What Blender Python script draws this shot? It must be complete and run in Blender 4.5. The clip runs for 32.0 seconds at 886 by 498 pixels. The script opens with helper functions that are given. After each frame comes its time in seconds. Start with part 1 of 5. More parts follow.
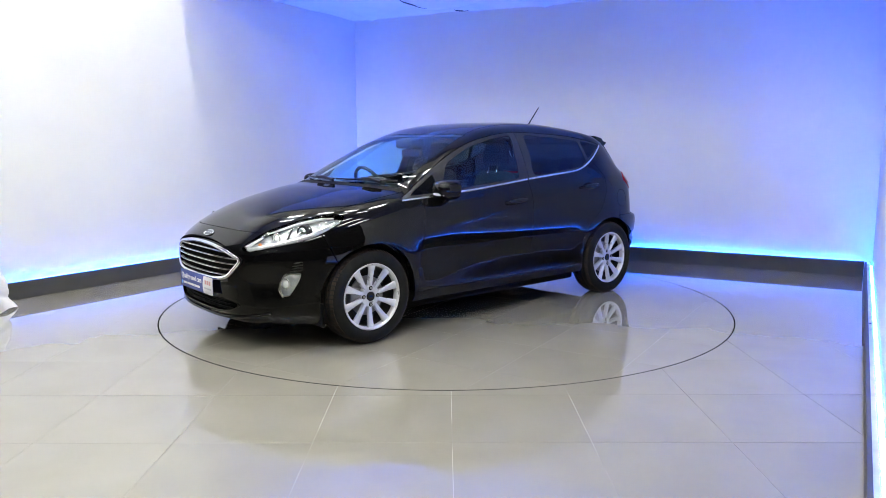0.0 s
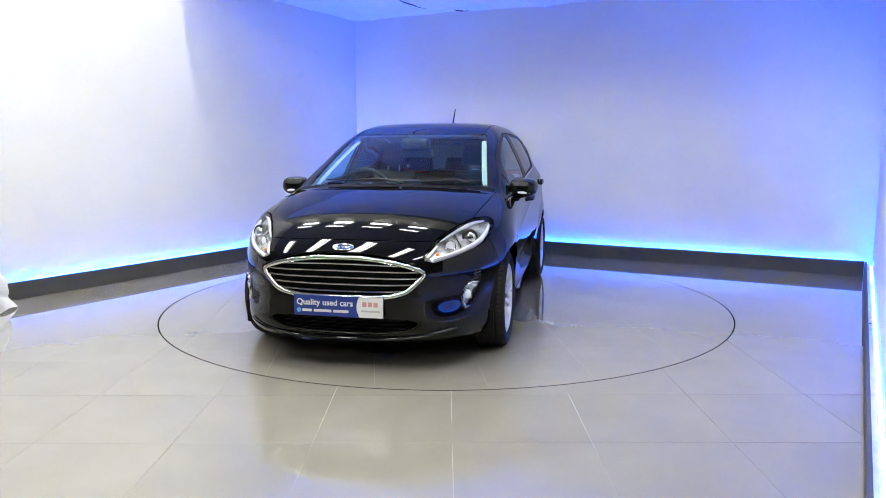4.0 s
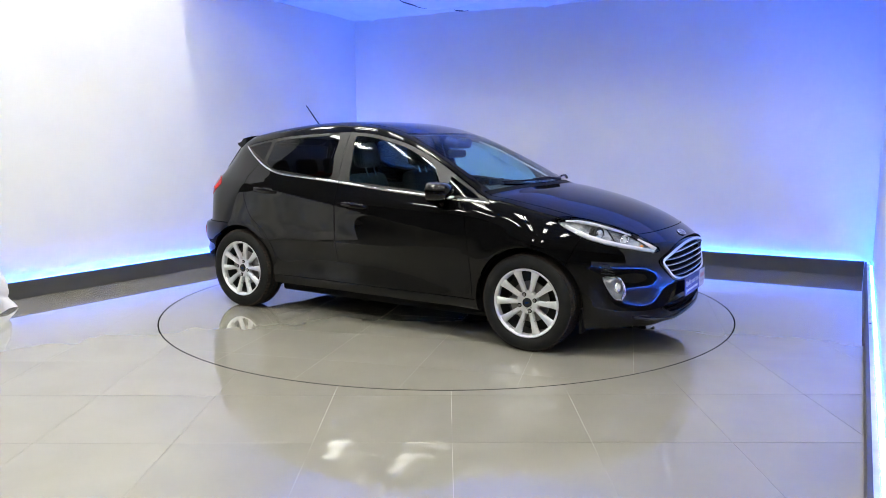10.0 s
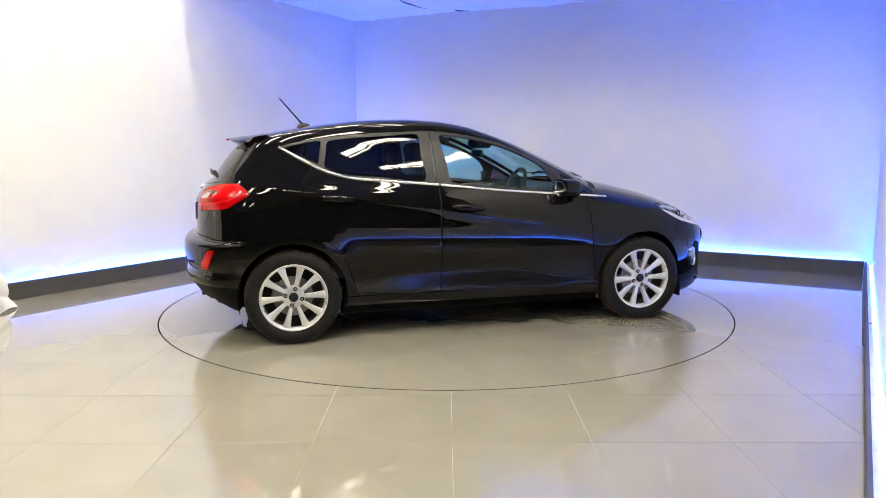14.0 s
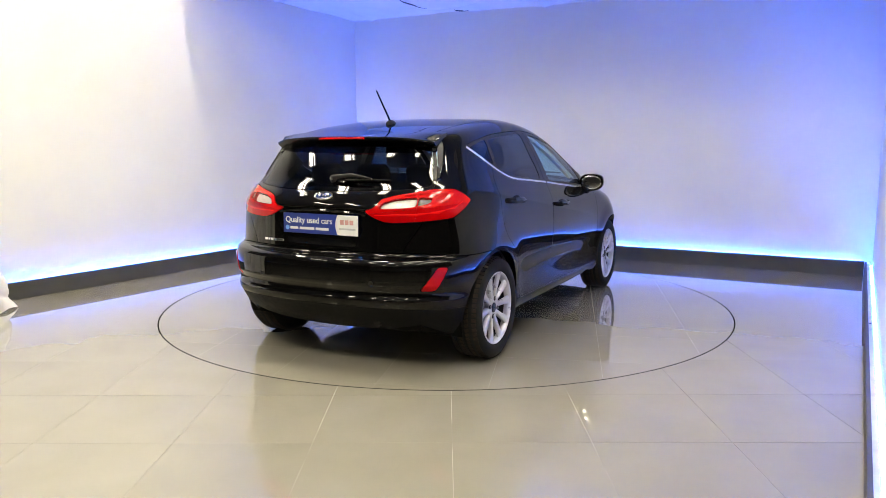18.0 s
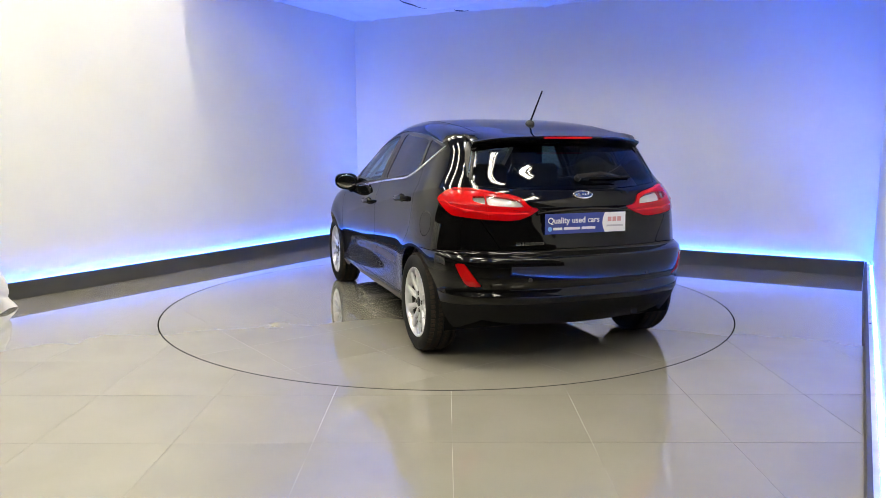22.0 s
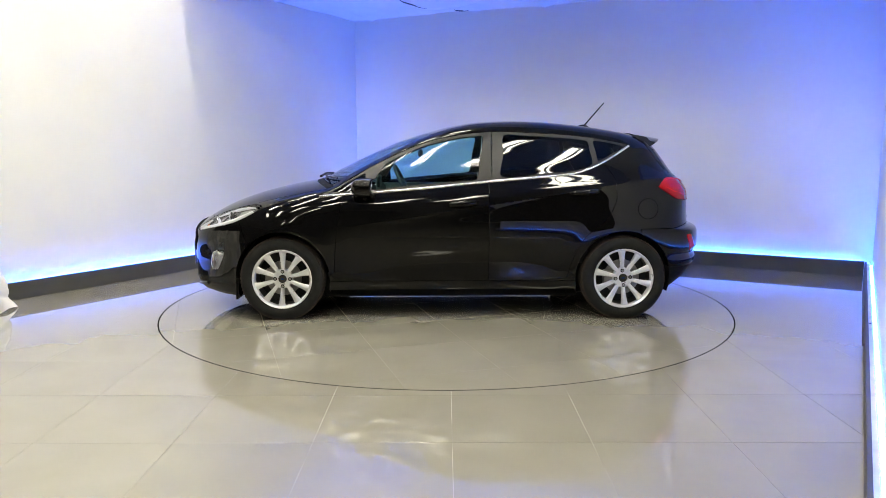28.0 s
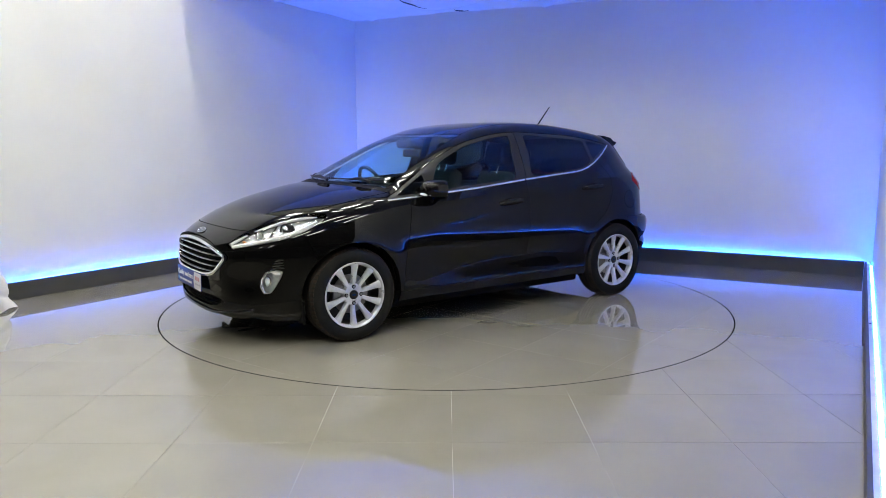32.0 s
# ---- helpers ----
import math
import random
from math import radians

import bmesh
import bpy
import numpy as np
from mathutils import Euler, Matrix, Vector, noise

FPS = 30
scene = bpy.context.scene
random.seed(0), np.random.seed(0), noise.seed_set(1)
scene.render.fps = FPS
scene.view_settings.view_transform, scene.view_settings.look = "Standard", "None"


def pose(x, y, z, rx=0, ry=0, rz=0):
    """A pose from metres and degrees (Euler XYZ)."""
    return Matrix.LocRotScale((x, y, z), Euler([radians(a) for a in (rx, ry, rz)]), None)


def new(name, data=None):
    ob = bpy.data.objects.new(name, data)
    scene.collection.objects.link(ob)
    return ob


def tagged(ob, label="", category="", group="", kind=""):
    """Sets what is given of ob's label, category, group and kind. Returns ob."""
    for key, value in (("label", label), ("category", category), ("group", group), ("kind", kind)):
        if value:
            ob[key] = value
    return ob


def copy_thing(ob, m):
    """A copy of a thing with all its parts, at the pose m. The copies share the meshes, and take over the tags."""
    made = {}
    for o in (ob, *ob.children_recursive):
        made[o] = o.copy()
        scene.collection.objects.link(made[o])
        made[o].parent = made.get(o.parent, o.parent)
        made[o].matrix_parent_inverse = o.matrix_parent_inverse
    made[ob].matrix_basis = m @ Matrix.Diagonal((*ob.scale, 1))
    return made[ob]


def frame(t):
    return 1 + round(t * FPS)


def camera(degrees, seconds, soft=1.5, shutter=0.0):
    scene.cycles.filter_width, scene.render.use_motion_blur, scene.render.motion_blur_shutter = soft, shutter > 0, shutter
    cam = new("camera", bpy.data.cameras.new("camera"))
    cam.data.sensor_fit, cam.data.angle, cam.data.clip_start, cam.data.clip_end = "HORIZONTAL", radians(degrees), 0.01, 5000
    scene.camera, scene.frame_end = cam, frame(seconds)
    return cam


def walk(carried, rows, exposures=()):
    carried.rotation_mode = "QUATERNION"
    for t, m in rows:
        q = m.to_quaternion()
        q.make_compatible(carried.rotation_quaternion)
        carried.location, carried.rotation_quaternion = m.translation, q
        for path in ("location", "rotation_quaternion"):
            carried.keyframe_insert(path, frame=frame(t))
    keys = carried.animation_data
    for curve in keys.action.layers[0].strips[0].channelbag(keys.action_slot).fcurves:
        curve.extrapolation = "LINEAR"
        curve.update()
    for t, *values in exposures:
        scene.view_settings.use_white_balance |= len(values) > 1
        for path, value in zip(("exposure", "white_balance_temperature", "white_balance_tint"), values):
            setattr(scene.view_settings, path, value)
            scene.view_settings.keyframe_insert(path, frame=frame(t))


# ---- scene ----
# The camera stands still on its tripod in front of the turntable bay.
cam = camera(62.65, 32.0, 0.65)
STAND = pose(0, -5.891, 1.278, 81.808, 0, 0.226) @ pose(0, 0, 0, 0, 0, -0.154)
LOOK = [(0, 0.02, 6950, 9), (2, 0.06, 6950, 9), (6, 0.02, 6950, 9), (8, -0.04, 7000, 9), (11, 0.0, 7300, 9), (13, 0.2, 8300, 9), (17, 0.09, 9050, 9), (20, 0.12, 8400, 7), (21, -0.06, 8350, 7), (23, -0.10, 8250, 6), (25, -0.17, 7950, 5), (28, -0.04, 8150, 6), (30, -0.10, 7750, 5), (32, -0.37, 7350, 7)]
walk(cam, [(0, STAND), (32, STAND)], LOOK)

# ---- light ----
world = bpy.data.worlds.new("world")
scene.world = world
world.use_nodes = True
world.node_tree.nodes["Background"].inputs["Color"].default_value = (0.5, 0.55, 0.65, 1)
world.node_tree.nodes["Background"].inputs["Strength"].default_value = 0.02
PANEL_POWER = 48.0
DOWN_POWER = 64.0
LED_POWER = 540.0

# The turntable: seconds and degrees of turn. It starts and stops softly and turns steadily between.
STEADY = (2.5, -119.95, 11.78)


def turn_at(t):
    return STEADY[1] + (t - STEADY[0]) * STEADY[2]


TURNS = [(0, -139.2), (0.5, -138.0), (1, -135.5), (1.5, -131.5), (2, -125.8)]
TURNS += [(t, turn_at(t)) for t in (2.5, *range(3, 31))]
TURNS += [(30.5, 208.6), (31, 212.6), (31.5, 214.9), (32, 215.5)]
CAR_SHIFT = (-0.046, -0.174)


# ---- materials ----
def material(name, base, rough=0.5, metal=0.0, coat=0.0, coat_rough=0.03, spec=0.5):
    m = bpy.data.materials.new(name)
    m.use_nodes = True
    b = m.node_tree.nodes["Principled BSDF"]
    b.inputs["Base Color"].default_value = (*base, 1)
    b.inputs["Roughness"].default_value = rough
    b.inputs["Metallic"].default_value = metal
    b.inputs["Coat Weight"].default_value = coat
    b.inputs["Coat Roughness"].default_value = coat_rough
    b.inputs["Specular IOR Level"].default_value = spec
    return m


def wear(m, base, other, scale=4.0, detail=6.0, low=0.35, high=0.7, rough=None, bump=0.0, bump_scale=200.0):
    """Mottle the base colour between two tones, and vary roughness and relief."""
    nt = m.node_tree
    b = nt.nodes["Principled BSDF"]
    co = nt.nodes.new("ShaderNodeTexCoord")
    n = nt.nodes.new("ShaderNodeTexNoise")
    n.inputs["Scale"].default_value, n.inputs["Detail"].default_value = scale, detail
    nt.links.new(co.outputs["Object"], n.inputs["Vector"])
    ramp = nt.nodes.new("ShaderNodeValToRGB")
    ramp.color_ramp.elements[0].position, ramp.color_ramp.elements[1].position = low, high
    ramp.color_ramp.elements[0].color, ramp.color_ramp.elements[1].color = (*base, 1), (*other, 1)
    nt.links.new(n.outputs["Fac"], ramp.inputs["Fac"])
    nt.links.new(ramp.outputs["Color"], b.inputs["Base Color"])
    if rough:
        mr = nt.nodes.new("ShaderNodeMapRange")
        mr.inputs["To Min"].default_value, mr.inputs["To Max"].default_value = rough
        mr.inputs["From Min"].default_value, mr.inputs["From Max"].default_value = 0.3, 0.7
        nt.links.new(n.outputs["Fac"], mr.inputs["Value"])
        nt.links.new(mr.outputs["Result"], b.inputs["Roughness"])
    if bump:
        g = nt.nodes.new("ShaderNodeTexNoise")
        g.inputs["Scale"].default_value, g.inputs["Detail"].default_value = bump_scale, 4
        nt.links.new(co.outputs["Object"], g.inputs["Vector"])
        bp = nt.nodes.new("ShaderNodeBump")
        bp.inputs["Strength"].default_value, bp.inputs["Distance"].default_value = bump, 0.002
        nt.links.new(g.outputs["Fac"], bp.inputs["Height"])
        nt.links.new(bp.outputs["Normal"], b.inputs["Normal"])
    return m


def glass(name, tint, ior=1.5, rough=0.0):
    """A thin pane: tinted see-through with a Fresnel gloss."""
    m = bpy.data.materials.new(name)
    m.use_nodes = True
    nt = m.node_tree
    nt.nodes.remove(nt.nodes["Principled BSDF"])
    tr, gl = nt.nodes.new("ShaderNodeBsdfTransparent"), nt.nodes.new("ShaderNodeBsdfGlossy")
    tr.inputs["Color"].default_value = (*tint, 1)
    gl.inputs["Roughness"].default_value = rough
    # gloss rises from its straight-on value to full at a glancing view, alike on both faces of the pane
    lw, mix = nt.nodes.new("ShaderNodeLayerWeight"), nt.nodes.new("ShaderNodeMixShader")
    lw.inputs["Blend"].default_value = 0.5
    steep, fac = nt.nodes.new("ShaderNodeMath"), nt.nodes.new("ShaderNodeMath")
    steep.operation, fac.operation = "POWER", "MULTIPLY_ADD"
    steep.inputs[1].default_value = 4.6
    f0 = ((ior - 1) / (ior + 1)) ** 2
    fac.inputs[1].default_value, fac.inputs[2].default_value = 1 - f0, f0
    nt.links.new(lw.outputs["Facing"], steep.inputs[0])
    nt.links.new(steep.outputs["Value"], fac.inputs[0])
    nt.links.new(fac.outputs["Value"], mix.inputs["Fac"])
    nt.links.new(tr.outputs["BSDF"], mix.inputs[1])
    nt.links.new(gl.outputs["BSDF"], mix.inputs[2])
    nt.links.new(mix.outputs["Shader"], nt.nodes["Material Output"].inputs["Surface"])
    return m


def glow(name, colour, strength):
    m = bpy.data.materials.new(name)
    m.use_nodes = True
    b = m.node_tree.nodes["Principled BSDF"]
    b.inputs["Base Color"].default_value = (0.8, 0.8, 0.8, 1)
    b.inputs["Emission Color"].default_value = (*colour, 1)
    b.inputs["Emission Strength"].default_value = strength
    return m


PAINT = material("black_car_paint", (0.003, 0.003, 0.0033), 0.5, 0.0, 1.0, 0.018, 0.0)
PAINT.node_tree.nodes["Principled BSDF"].inputs["Coat IOR"].default_value = 1.38
SATIN = material("satin_black_trim", (0.007, 0.007, 0.0075), 0.4, spec=0.35)
PLASTIC = wear(material("grained_black_plastic", (0.005, 0.005, 0.005), 0.55, spec=0.08), (0.004, 0.004, 0.0042), (0.008, 0.008, 0.008), 30, rough=(0.45, 0.6), bump=0.3, bump_scale=900)
DARK = material("dark_cavity", (0.004, 0.004, 0.004), 0.8, spec=0.1)
FRAME_SATIN = material("satin_window_frame", (0.018, 0.018, 0.0175), 0.42, spec=0.35)
CHROME = material("polished_chrome", (0.86, 0.87, 0.88), 0.07, 1.0)
BRIGHT = material("brushed_bright_trim", (0.80, 0.81, 0.83), 0.16, 1.0)
ALLOY = wear(material("silver_alloy_paint", (0.68, 0.69, 0.71), 0.3, 0.4, 0.5), (0.70, 0.71, 0.73), (0.61, 0.62, 0.64), 12, rough=(0.26, 0.36))
# near-black base colour carries the shade between the wheel spokes
ALLOY_DARK = material("shaded_barrel_alloy", (0.045, 0.045, 0.045), 0.5, 0.5)
RUBBER = wear(material("tyre_rubber", (0.010, 0.010, 0.010), 0.75, spec=0.18), (0.009, 0.009, 0.009), (0.016, 0.016, 0.0155), 18, rough=(0.65, 0.85))
TREAD = wear(material("dusty_tyre_tread", (0.030, 0.024, 0.019), 0.85, spec=0.15), (0.022, 0.018, 0.015), (0.042, 0.033, 0.026), 25, rough=(0.75, 0.95))
DISC = material("brake_disc_steel", (0.35, 0.34, 0.33), 0.4, 1.0)
CLEAR = glass("clear_glass", (0.46, 0.77, 0.85))
SCREEN = glass("windscreen_glass", (0.66, 0.86, 0.86))
PRIVACY = glass("privacy_glass", (0.075, 0.085, 0.10))
LENS = glass("clear_lamp_lens", (0.92, 0.93, 0.94), 1.45)
MIRROR = material("mirror_glass", (0.75, 0.78, 0.8), 0.02, 1.0)
LAMP_SILVER = wear(material("lamp_reflector", (0.84, 0.85, 0.86), 0.28, 0.1), (0.86, 0.87, 0.88), (0.62, 0.63, 0.65), 14, low=0.45, high=0.65)
HEAD_BOWL = wear(material("headlamp_bowl", (0.55, 0.56, 0.57), 0.25, 0.3), (0.62, 0.63, 0.64), (0.22, 0.22, 0.23), 16, low=0.42, high=0.60)
GREY_BOWL = material("grey_lamp_bowl", (0.25, 0.24, 0.23), 0.3)
LAMP_WHITE = material("lamp_light_guide", (0.80, 0.81, 0.82), 0.28, 0.0, 0.6)
RED = material("red_lamp_plastic", (0.50, 0.003, 0.006), 0.2, 0.0, 1.0, 0.02, 0.1)
RED.node_tree.nodes["Principled BSDF"].inputs["Coat IOR"].default_value = 1.26
RED_BRIGHT = material("bright_red_lamp_rib", (0.72, 0.008, 0.010), 0.15, 0.0, 0.5, 0.02, 0.2)
RED_DEEP = material("deep_red_lamp_plastic", (0.42, 0.002, 0.005), 0.2, 0.0, 0.5, 0.02, 0.1)
REVERSE = material("silver_reversing_bowl", (0.66, 0.60, 0.59), 0.3, 0.2)
AMBER = material("amber_bulb", (0.75, 0.22, 0.03), 0.3)
SEAT = wear(material("charcoal_seat_cloth", (0.034, 0.035, 0.037), 0.9), (0.030, 0.031, 0.033), (0.048, 0.049, 0.052), 60, bump=0.5, bump_scale=700)
TRIM_IN = wear(material("dark_interior_plastic", (0.03, 0.031, 0.032), 0.6), (0.028, 0.029, 0.030), (0.036, 0.037, 0.038), 50, bump=0.3, bump_scale=800)
PALE_TRIM = material("pale_pillar_trim", (0.72, 0.73, 0.70), 0.6)
LINING = wear(material("pale_headlining", (0.42, 0.42, 0.40), 0.9), (0.40, 0.40, 0.385), (0.46, 0.46, 0.44), 40)
PLATE_BLUE = material("blue_plate_film", (0.012, 0.035, 0.26), 0.35, 0.0, 0.5, 0.1)
PLATE_WHITE = material("white_plate_film", (0.80, 0.80, 0.80), 0.35, 0.0, 0.5, 0.1)
INK_RED = material("faded_red_ink", (0.62, 0.30, 0.30), 0.5)
INK_GREY = material("pale_grey_ink", (0.5, 0.5, 0.52), 0.5)
INK_SKY = material("sky_blue_ink", (0.15, 0.42, 0.85), 0.5)
BADGE_BLUE = material("blue_enamel", (0.01, 0.03, 0.12), 0.15, 0.0, 1.0)

WALL = wear(material("white_emulsion_wall", (0.80, 0.80, 0.79), 0.75), (0.80, 0.80, 0.79), (0.755, 0.755, 0.745), 1.3, rough=(0.6, 0.8), bump=0.25, bump_scale=260)
BOARD = wear(material("dark_grey_painted_board", (0.055, 0.055, 0.056), 0.55), (0.05, 0.05, 0.052), (0.075, 0.073, 0.07), 3, rough=(0.45, 0.65), bump=0.2, bump_scale=150)
LEDGE = wear(material("white_painted_ledge", (0.70, 0.70, 0.71), 0.5), (0.72, 0.72, 0.73), (0.5, 0.5, 0.51), 6, low=0.45, high=0.75)
GROUT_TABLE = wear(material("matching_grout", (0.27, 0.255, 0.21), 0.9, spec=0.2), (0.27, 0.255, 0.21), (0.23, 0.215, 0.18), 1.2)
GROUT = wear(material("grey_grout", (0.34, 0.32, 0.29), 0.9), (0.50, 0.48, 0.44), (0.20, 0.185, 0.165), 1.2, low=0.42, high=0.58)
GAP = material("black_gap", (0.006, 0.006, 0.006), 0.9, spec=0.05)
ROOM = wear(material("unseen_dark_wall", (0.08, 0.08, 0.078), 0.8), (0.07, 0.07, 0.069), (0.10, 0.10, 0.098), 0.8)
CEILING = wear(material("grey_ceiling_tiles", (0.34, 0.34, 0.33), 0.85), (0.30, 0.30, 0.29), (0.38, 0.38, 0.37), 1.5)
FILM = material("wrinkled_white_plastic_film", (0.86, 0.87, 0.88), 0.28, 0.0, 0.3, 0.1)
CLOTH = wear(material("white_cotton_sheet", (0.78, 0.77, 0.74), 0.9), (0.79, 0.78, 0.75), (0.70, 0.69, 0.66), 5, bump=0.4, bump_scale=600)
PANEL = glow("lamp_diffuser", (0.96, 1.0, 1.0), PANEL_POWER)
DOWN = glow("downlight_diffuser", (0.96, 1.0, 1.0), DOWN_POWER)
LAMP_FRAME = material("white_lamp_frame", (0.75, 0.75, 0.75), 0.5)
LED = glow("blue_led_tape", (0.004, 0.106, 1.0), LED_POWER)
SCREW = material("zinc_screw", (0.7, 0.7, 0.72), 0.3, 1.0)


def tile_material():
    """Polished greige porcelain: cloudy at two scales, a little different from tile to tile, softly scuffed gloss."""
    m = material("polished_porcelain", (0.4, 0.37, 0.33), 0.1)
    nt = m.node_tree
    b = nt.nodes["Principled BSDF"]
    b.inputs["IOR"].default_value = 1.4
    b.inputs["Coat Weight"].default_value, b.inputs["Coat Roughness"].default_value, b.inputs["Coat IOR"].default_value = 1.0, 0.010, 1.57
    b.inputs["Specular IOR Level"].default_value = 0.2
    co, info = nt.nodes.new("ShaderNodeTexCoord"), nt.nodes.new("ShaderNodeObjectInfo")
    add = nt.nodes.new("ShaderNodeVectorMath")
    add.operation = "MULTIPLY_ADD"
    add.inputs[1].default_value = (37.0, 51.0, 13.0)
    nt.links.new(info.outputs["Random"], add.inputs[0])
    nt.links.new(co.outputs["Object"], add.inputs[2])
    cloud, fine = nt.nodes.new("ShaderNodeTexNoise"), nt.nodes.new("ShaderNodeTexNoise")
    cloud.inputs["Scale"].default_value, cloud.inputs["Detail"].default_value = 2.6, 8
    fine.inputs["Scale"].default_value, fine.inputs["Detail"].default_value = 45, 5
    for n in (cloud, fine):
        nt.links.new(add.outputs["Vector"], n.inputs["Vector"])
    ramp = nt.nodes.new("ShaderNodeValToRGB")
    ramp.color_ramp.elements[0].position, ramp.color_ramp.elements[1].position = 0.3, 0.72
    ramp.color_ramp.elements[0].color, ramp.color_ramp.elements[1].color = (0.272, 0.256, 0.212, 1), (0.300, 0.284, 0.240, 1)
    nt.links.new(cloud.outputs["Fac"], ramp.inputs["Fac"])
    hsv = nt.nodes.new("ShaderNodeHueSaturation")
    mr = nt.nodes.new("ShaderNodeMapRange")
    mr.inputs["To Min"].default_value, mr.inputs["To Max"].default_value = 0.98, 1.02
    nt.links.new(info.outputs["Random"], mr.inputs["Value"])
    nt.links.new(mr.outputs["Result"], hsv.inputs["Value"])
    nt.links.new(ramp.outputs["Color"], hsv.inputs["Color"])
    nt.links.new(hsv.outputs["Color"], b.inputs["Base Color"])
    gloss = nt.nodes.new("ShaderNodeMapRange")
    gloss.inputs["From Min"].default_value, gloss.inputs["From Max"].default_value = 0.35, 0.7
    gloss.inputs["To Min"].default_value, gloss.inputs["To Max"].default_value = 0.055, 0.12
    nt.links.new(fine.outputs["Fac"], gloss.inputs["Value"])
    nt.links.new(gloss.outputs["Result"], b.inputs["Roughness"])
    return m


TILE = tile_material()


# ---- small building helpers ----
def part(name, bm, mat, parent=None, label="", smooth=False, place=None):
    """Link a bmesh as one mesh object, under a thing or part where one is given."""
    me = bpy.data.meshes.new(name)
    bm.to_mesh(me)
    bm.free()
    me.materials.append(mat)
    if smooth:
        me.polygons.foreach_set("use_smooth", [True] * len(me.polygons))
        me.set_sharp_from_angle(angle=radians(40))
    ob = new(name, me)
    if parent:
        ob.parent = parent
    if place is not None:
        ob.matrix_basis = place
    if label:
        ob["label"] = label
    return ob


def box(bm, lo, hi, bevel=0.0, seg=2):
    c = [(a + b) / 2 for a, b in zip(lo, hi)]
    s = [b - a for a, b in zip(lo, hi)]
    made = bmesh.ops.create_cube(bm, size=1, matrix=Matrix.Translation(c) @ Matrix.Diagonal((*s, 1)))
    if bevel:
        vs = set(made["verts"])
        es = [e for e in bm.edges if e.verts[0] in vs]
        bmesh.ops.bevel(bm, geom=es, offset=bevel, segments=seg, profile=0.5, affect="EDGES")


def boxed(lo, hi, bevel=0.0, seg=2):
    bm = bmesh.new()
    box(bm, lo, hi, bevel, seg)
    return bm


def disc_solid(bm, r1, r2, depth, m, seg=32, caps=True):
    """A cylinder or cone along the local z of m, centred."""
    return bmesh.ops.create_cone(bm, cap_ends=caps, segments=seg, radius1=r1, radius2=r2, depth=depth, matrix=m)


def sweep(bm, pts, radius, seg=8, closed=False, flat=1.0, up=(0, 0, 1)):
    """A tube along a line of points. radius: a number or one for each point; flat squeezes it along up."""
    pts = [Vector(p) for p in pts]
    n = len(pts)
    up = Vector(up)
    rings = []
    for i, p in enumerate(pts):
        a = pts[(i - 1) % n] if closed or i else p
        b = pts[(i + 1) % n] if closed or i < n - 1 else p
        d = (b - a).normalized()
        s = d.cross(up).normalized()
        w = s.cross(d)
        r = radius[i] if isinstance(radius, (list, tuple)) else radius
        rings.append([bm.verts.new(p + s * (r * math.cos(t)) + w * (r * flat * math.sin(t))) for t in (2 * math.pi * k / seg for k in range(seg))])
    for i in range(n if closed else n - 1):
        r1, r2 = rings[i], rings[(i + 1) % n]
        for k in range(seg):
            bm.faces.new((r1[k], r1[(k + 1) % seg], r2[(k + 1) % seg], r2[k]))
    if not closed:
        bm.faces.new(rings[0][::-1])
        bm.faces.new(rings[-1])


def lathe(bm, profile, seg=64, axis_shift=0.0):
    """Turn (radius, y) points about the y axis."""
    rings = []
    for r, y in profile:
        rings.append([bm.verts.new((r * math.cos(t), y + axis_shift, r * math.sin(t))) for t in (2 * math.pi * k / seg for k in range(seg))])
    for a, b in zip(rings, rings[1:]):
        for k in range(seg):
            bm.faces.new((a[k], a[(k + 1) % seg], b[(k + 1) % seg], b[k]))
    return rings


def lettering(name, words, size, mat, parent, place, label=""):
    cu = bpy.data.curves.new(name, "FONT")
    cu.offset = size * 0.018
    cu.body, cu.size, cu.extrude, cu.align_x, cu.align_y = words, size, 0.0006, "LEFT", "CENTER"
    tmp = new(name + "_outline", cu)
    me = bpy.data.meshes.new_from_object(tmp.evaluated_get(bpy.context.evaluated_depsgraph_get()))
    bpy.data.objects.remove(tmp)
    bpy.data.curves.remove(cu)
    me.materials.clear()
    me.materials.append(mat)
    ob = new(name, me)
    ob.parent, ob.matrix_basis = parent, place
    if label:
        ob["label"] = label
    return ob


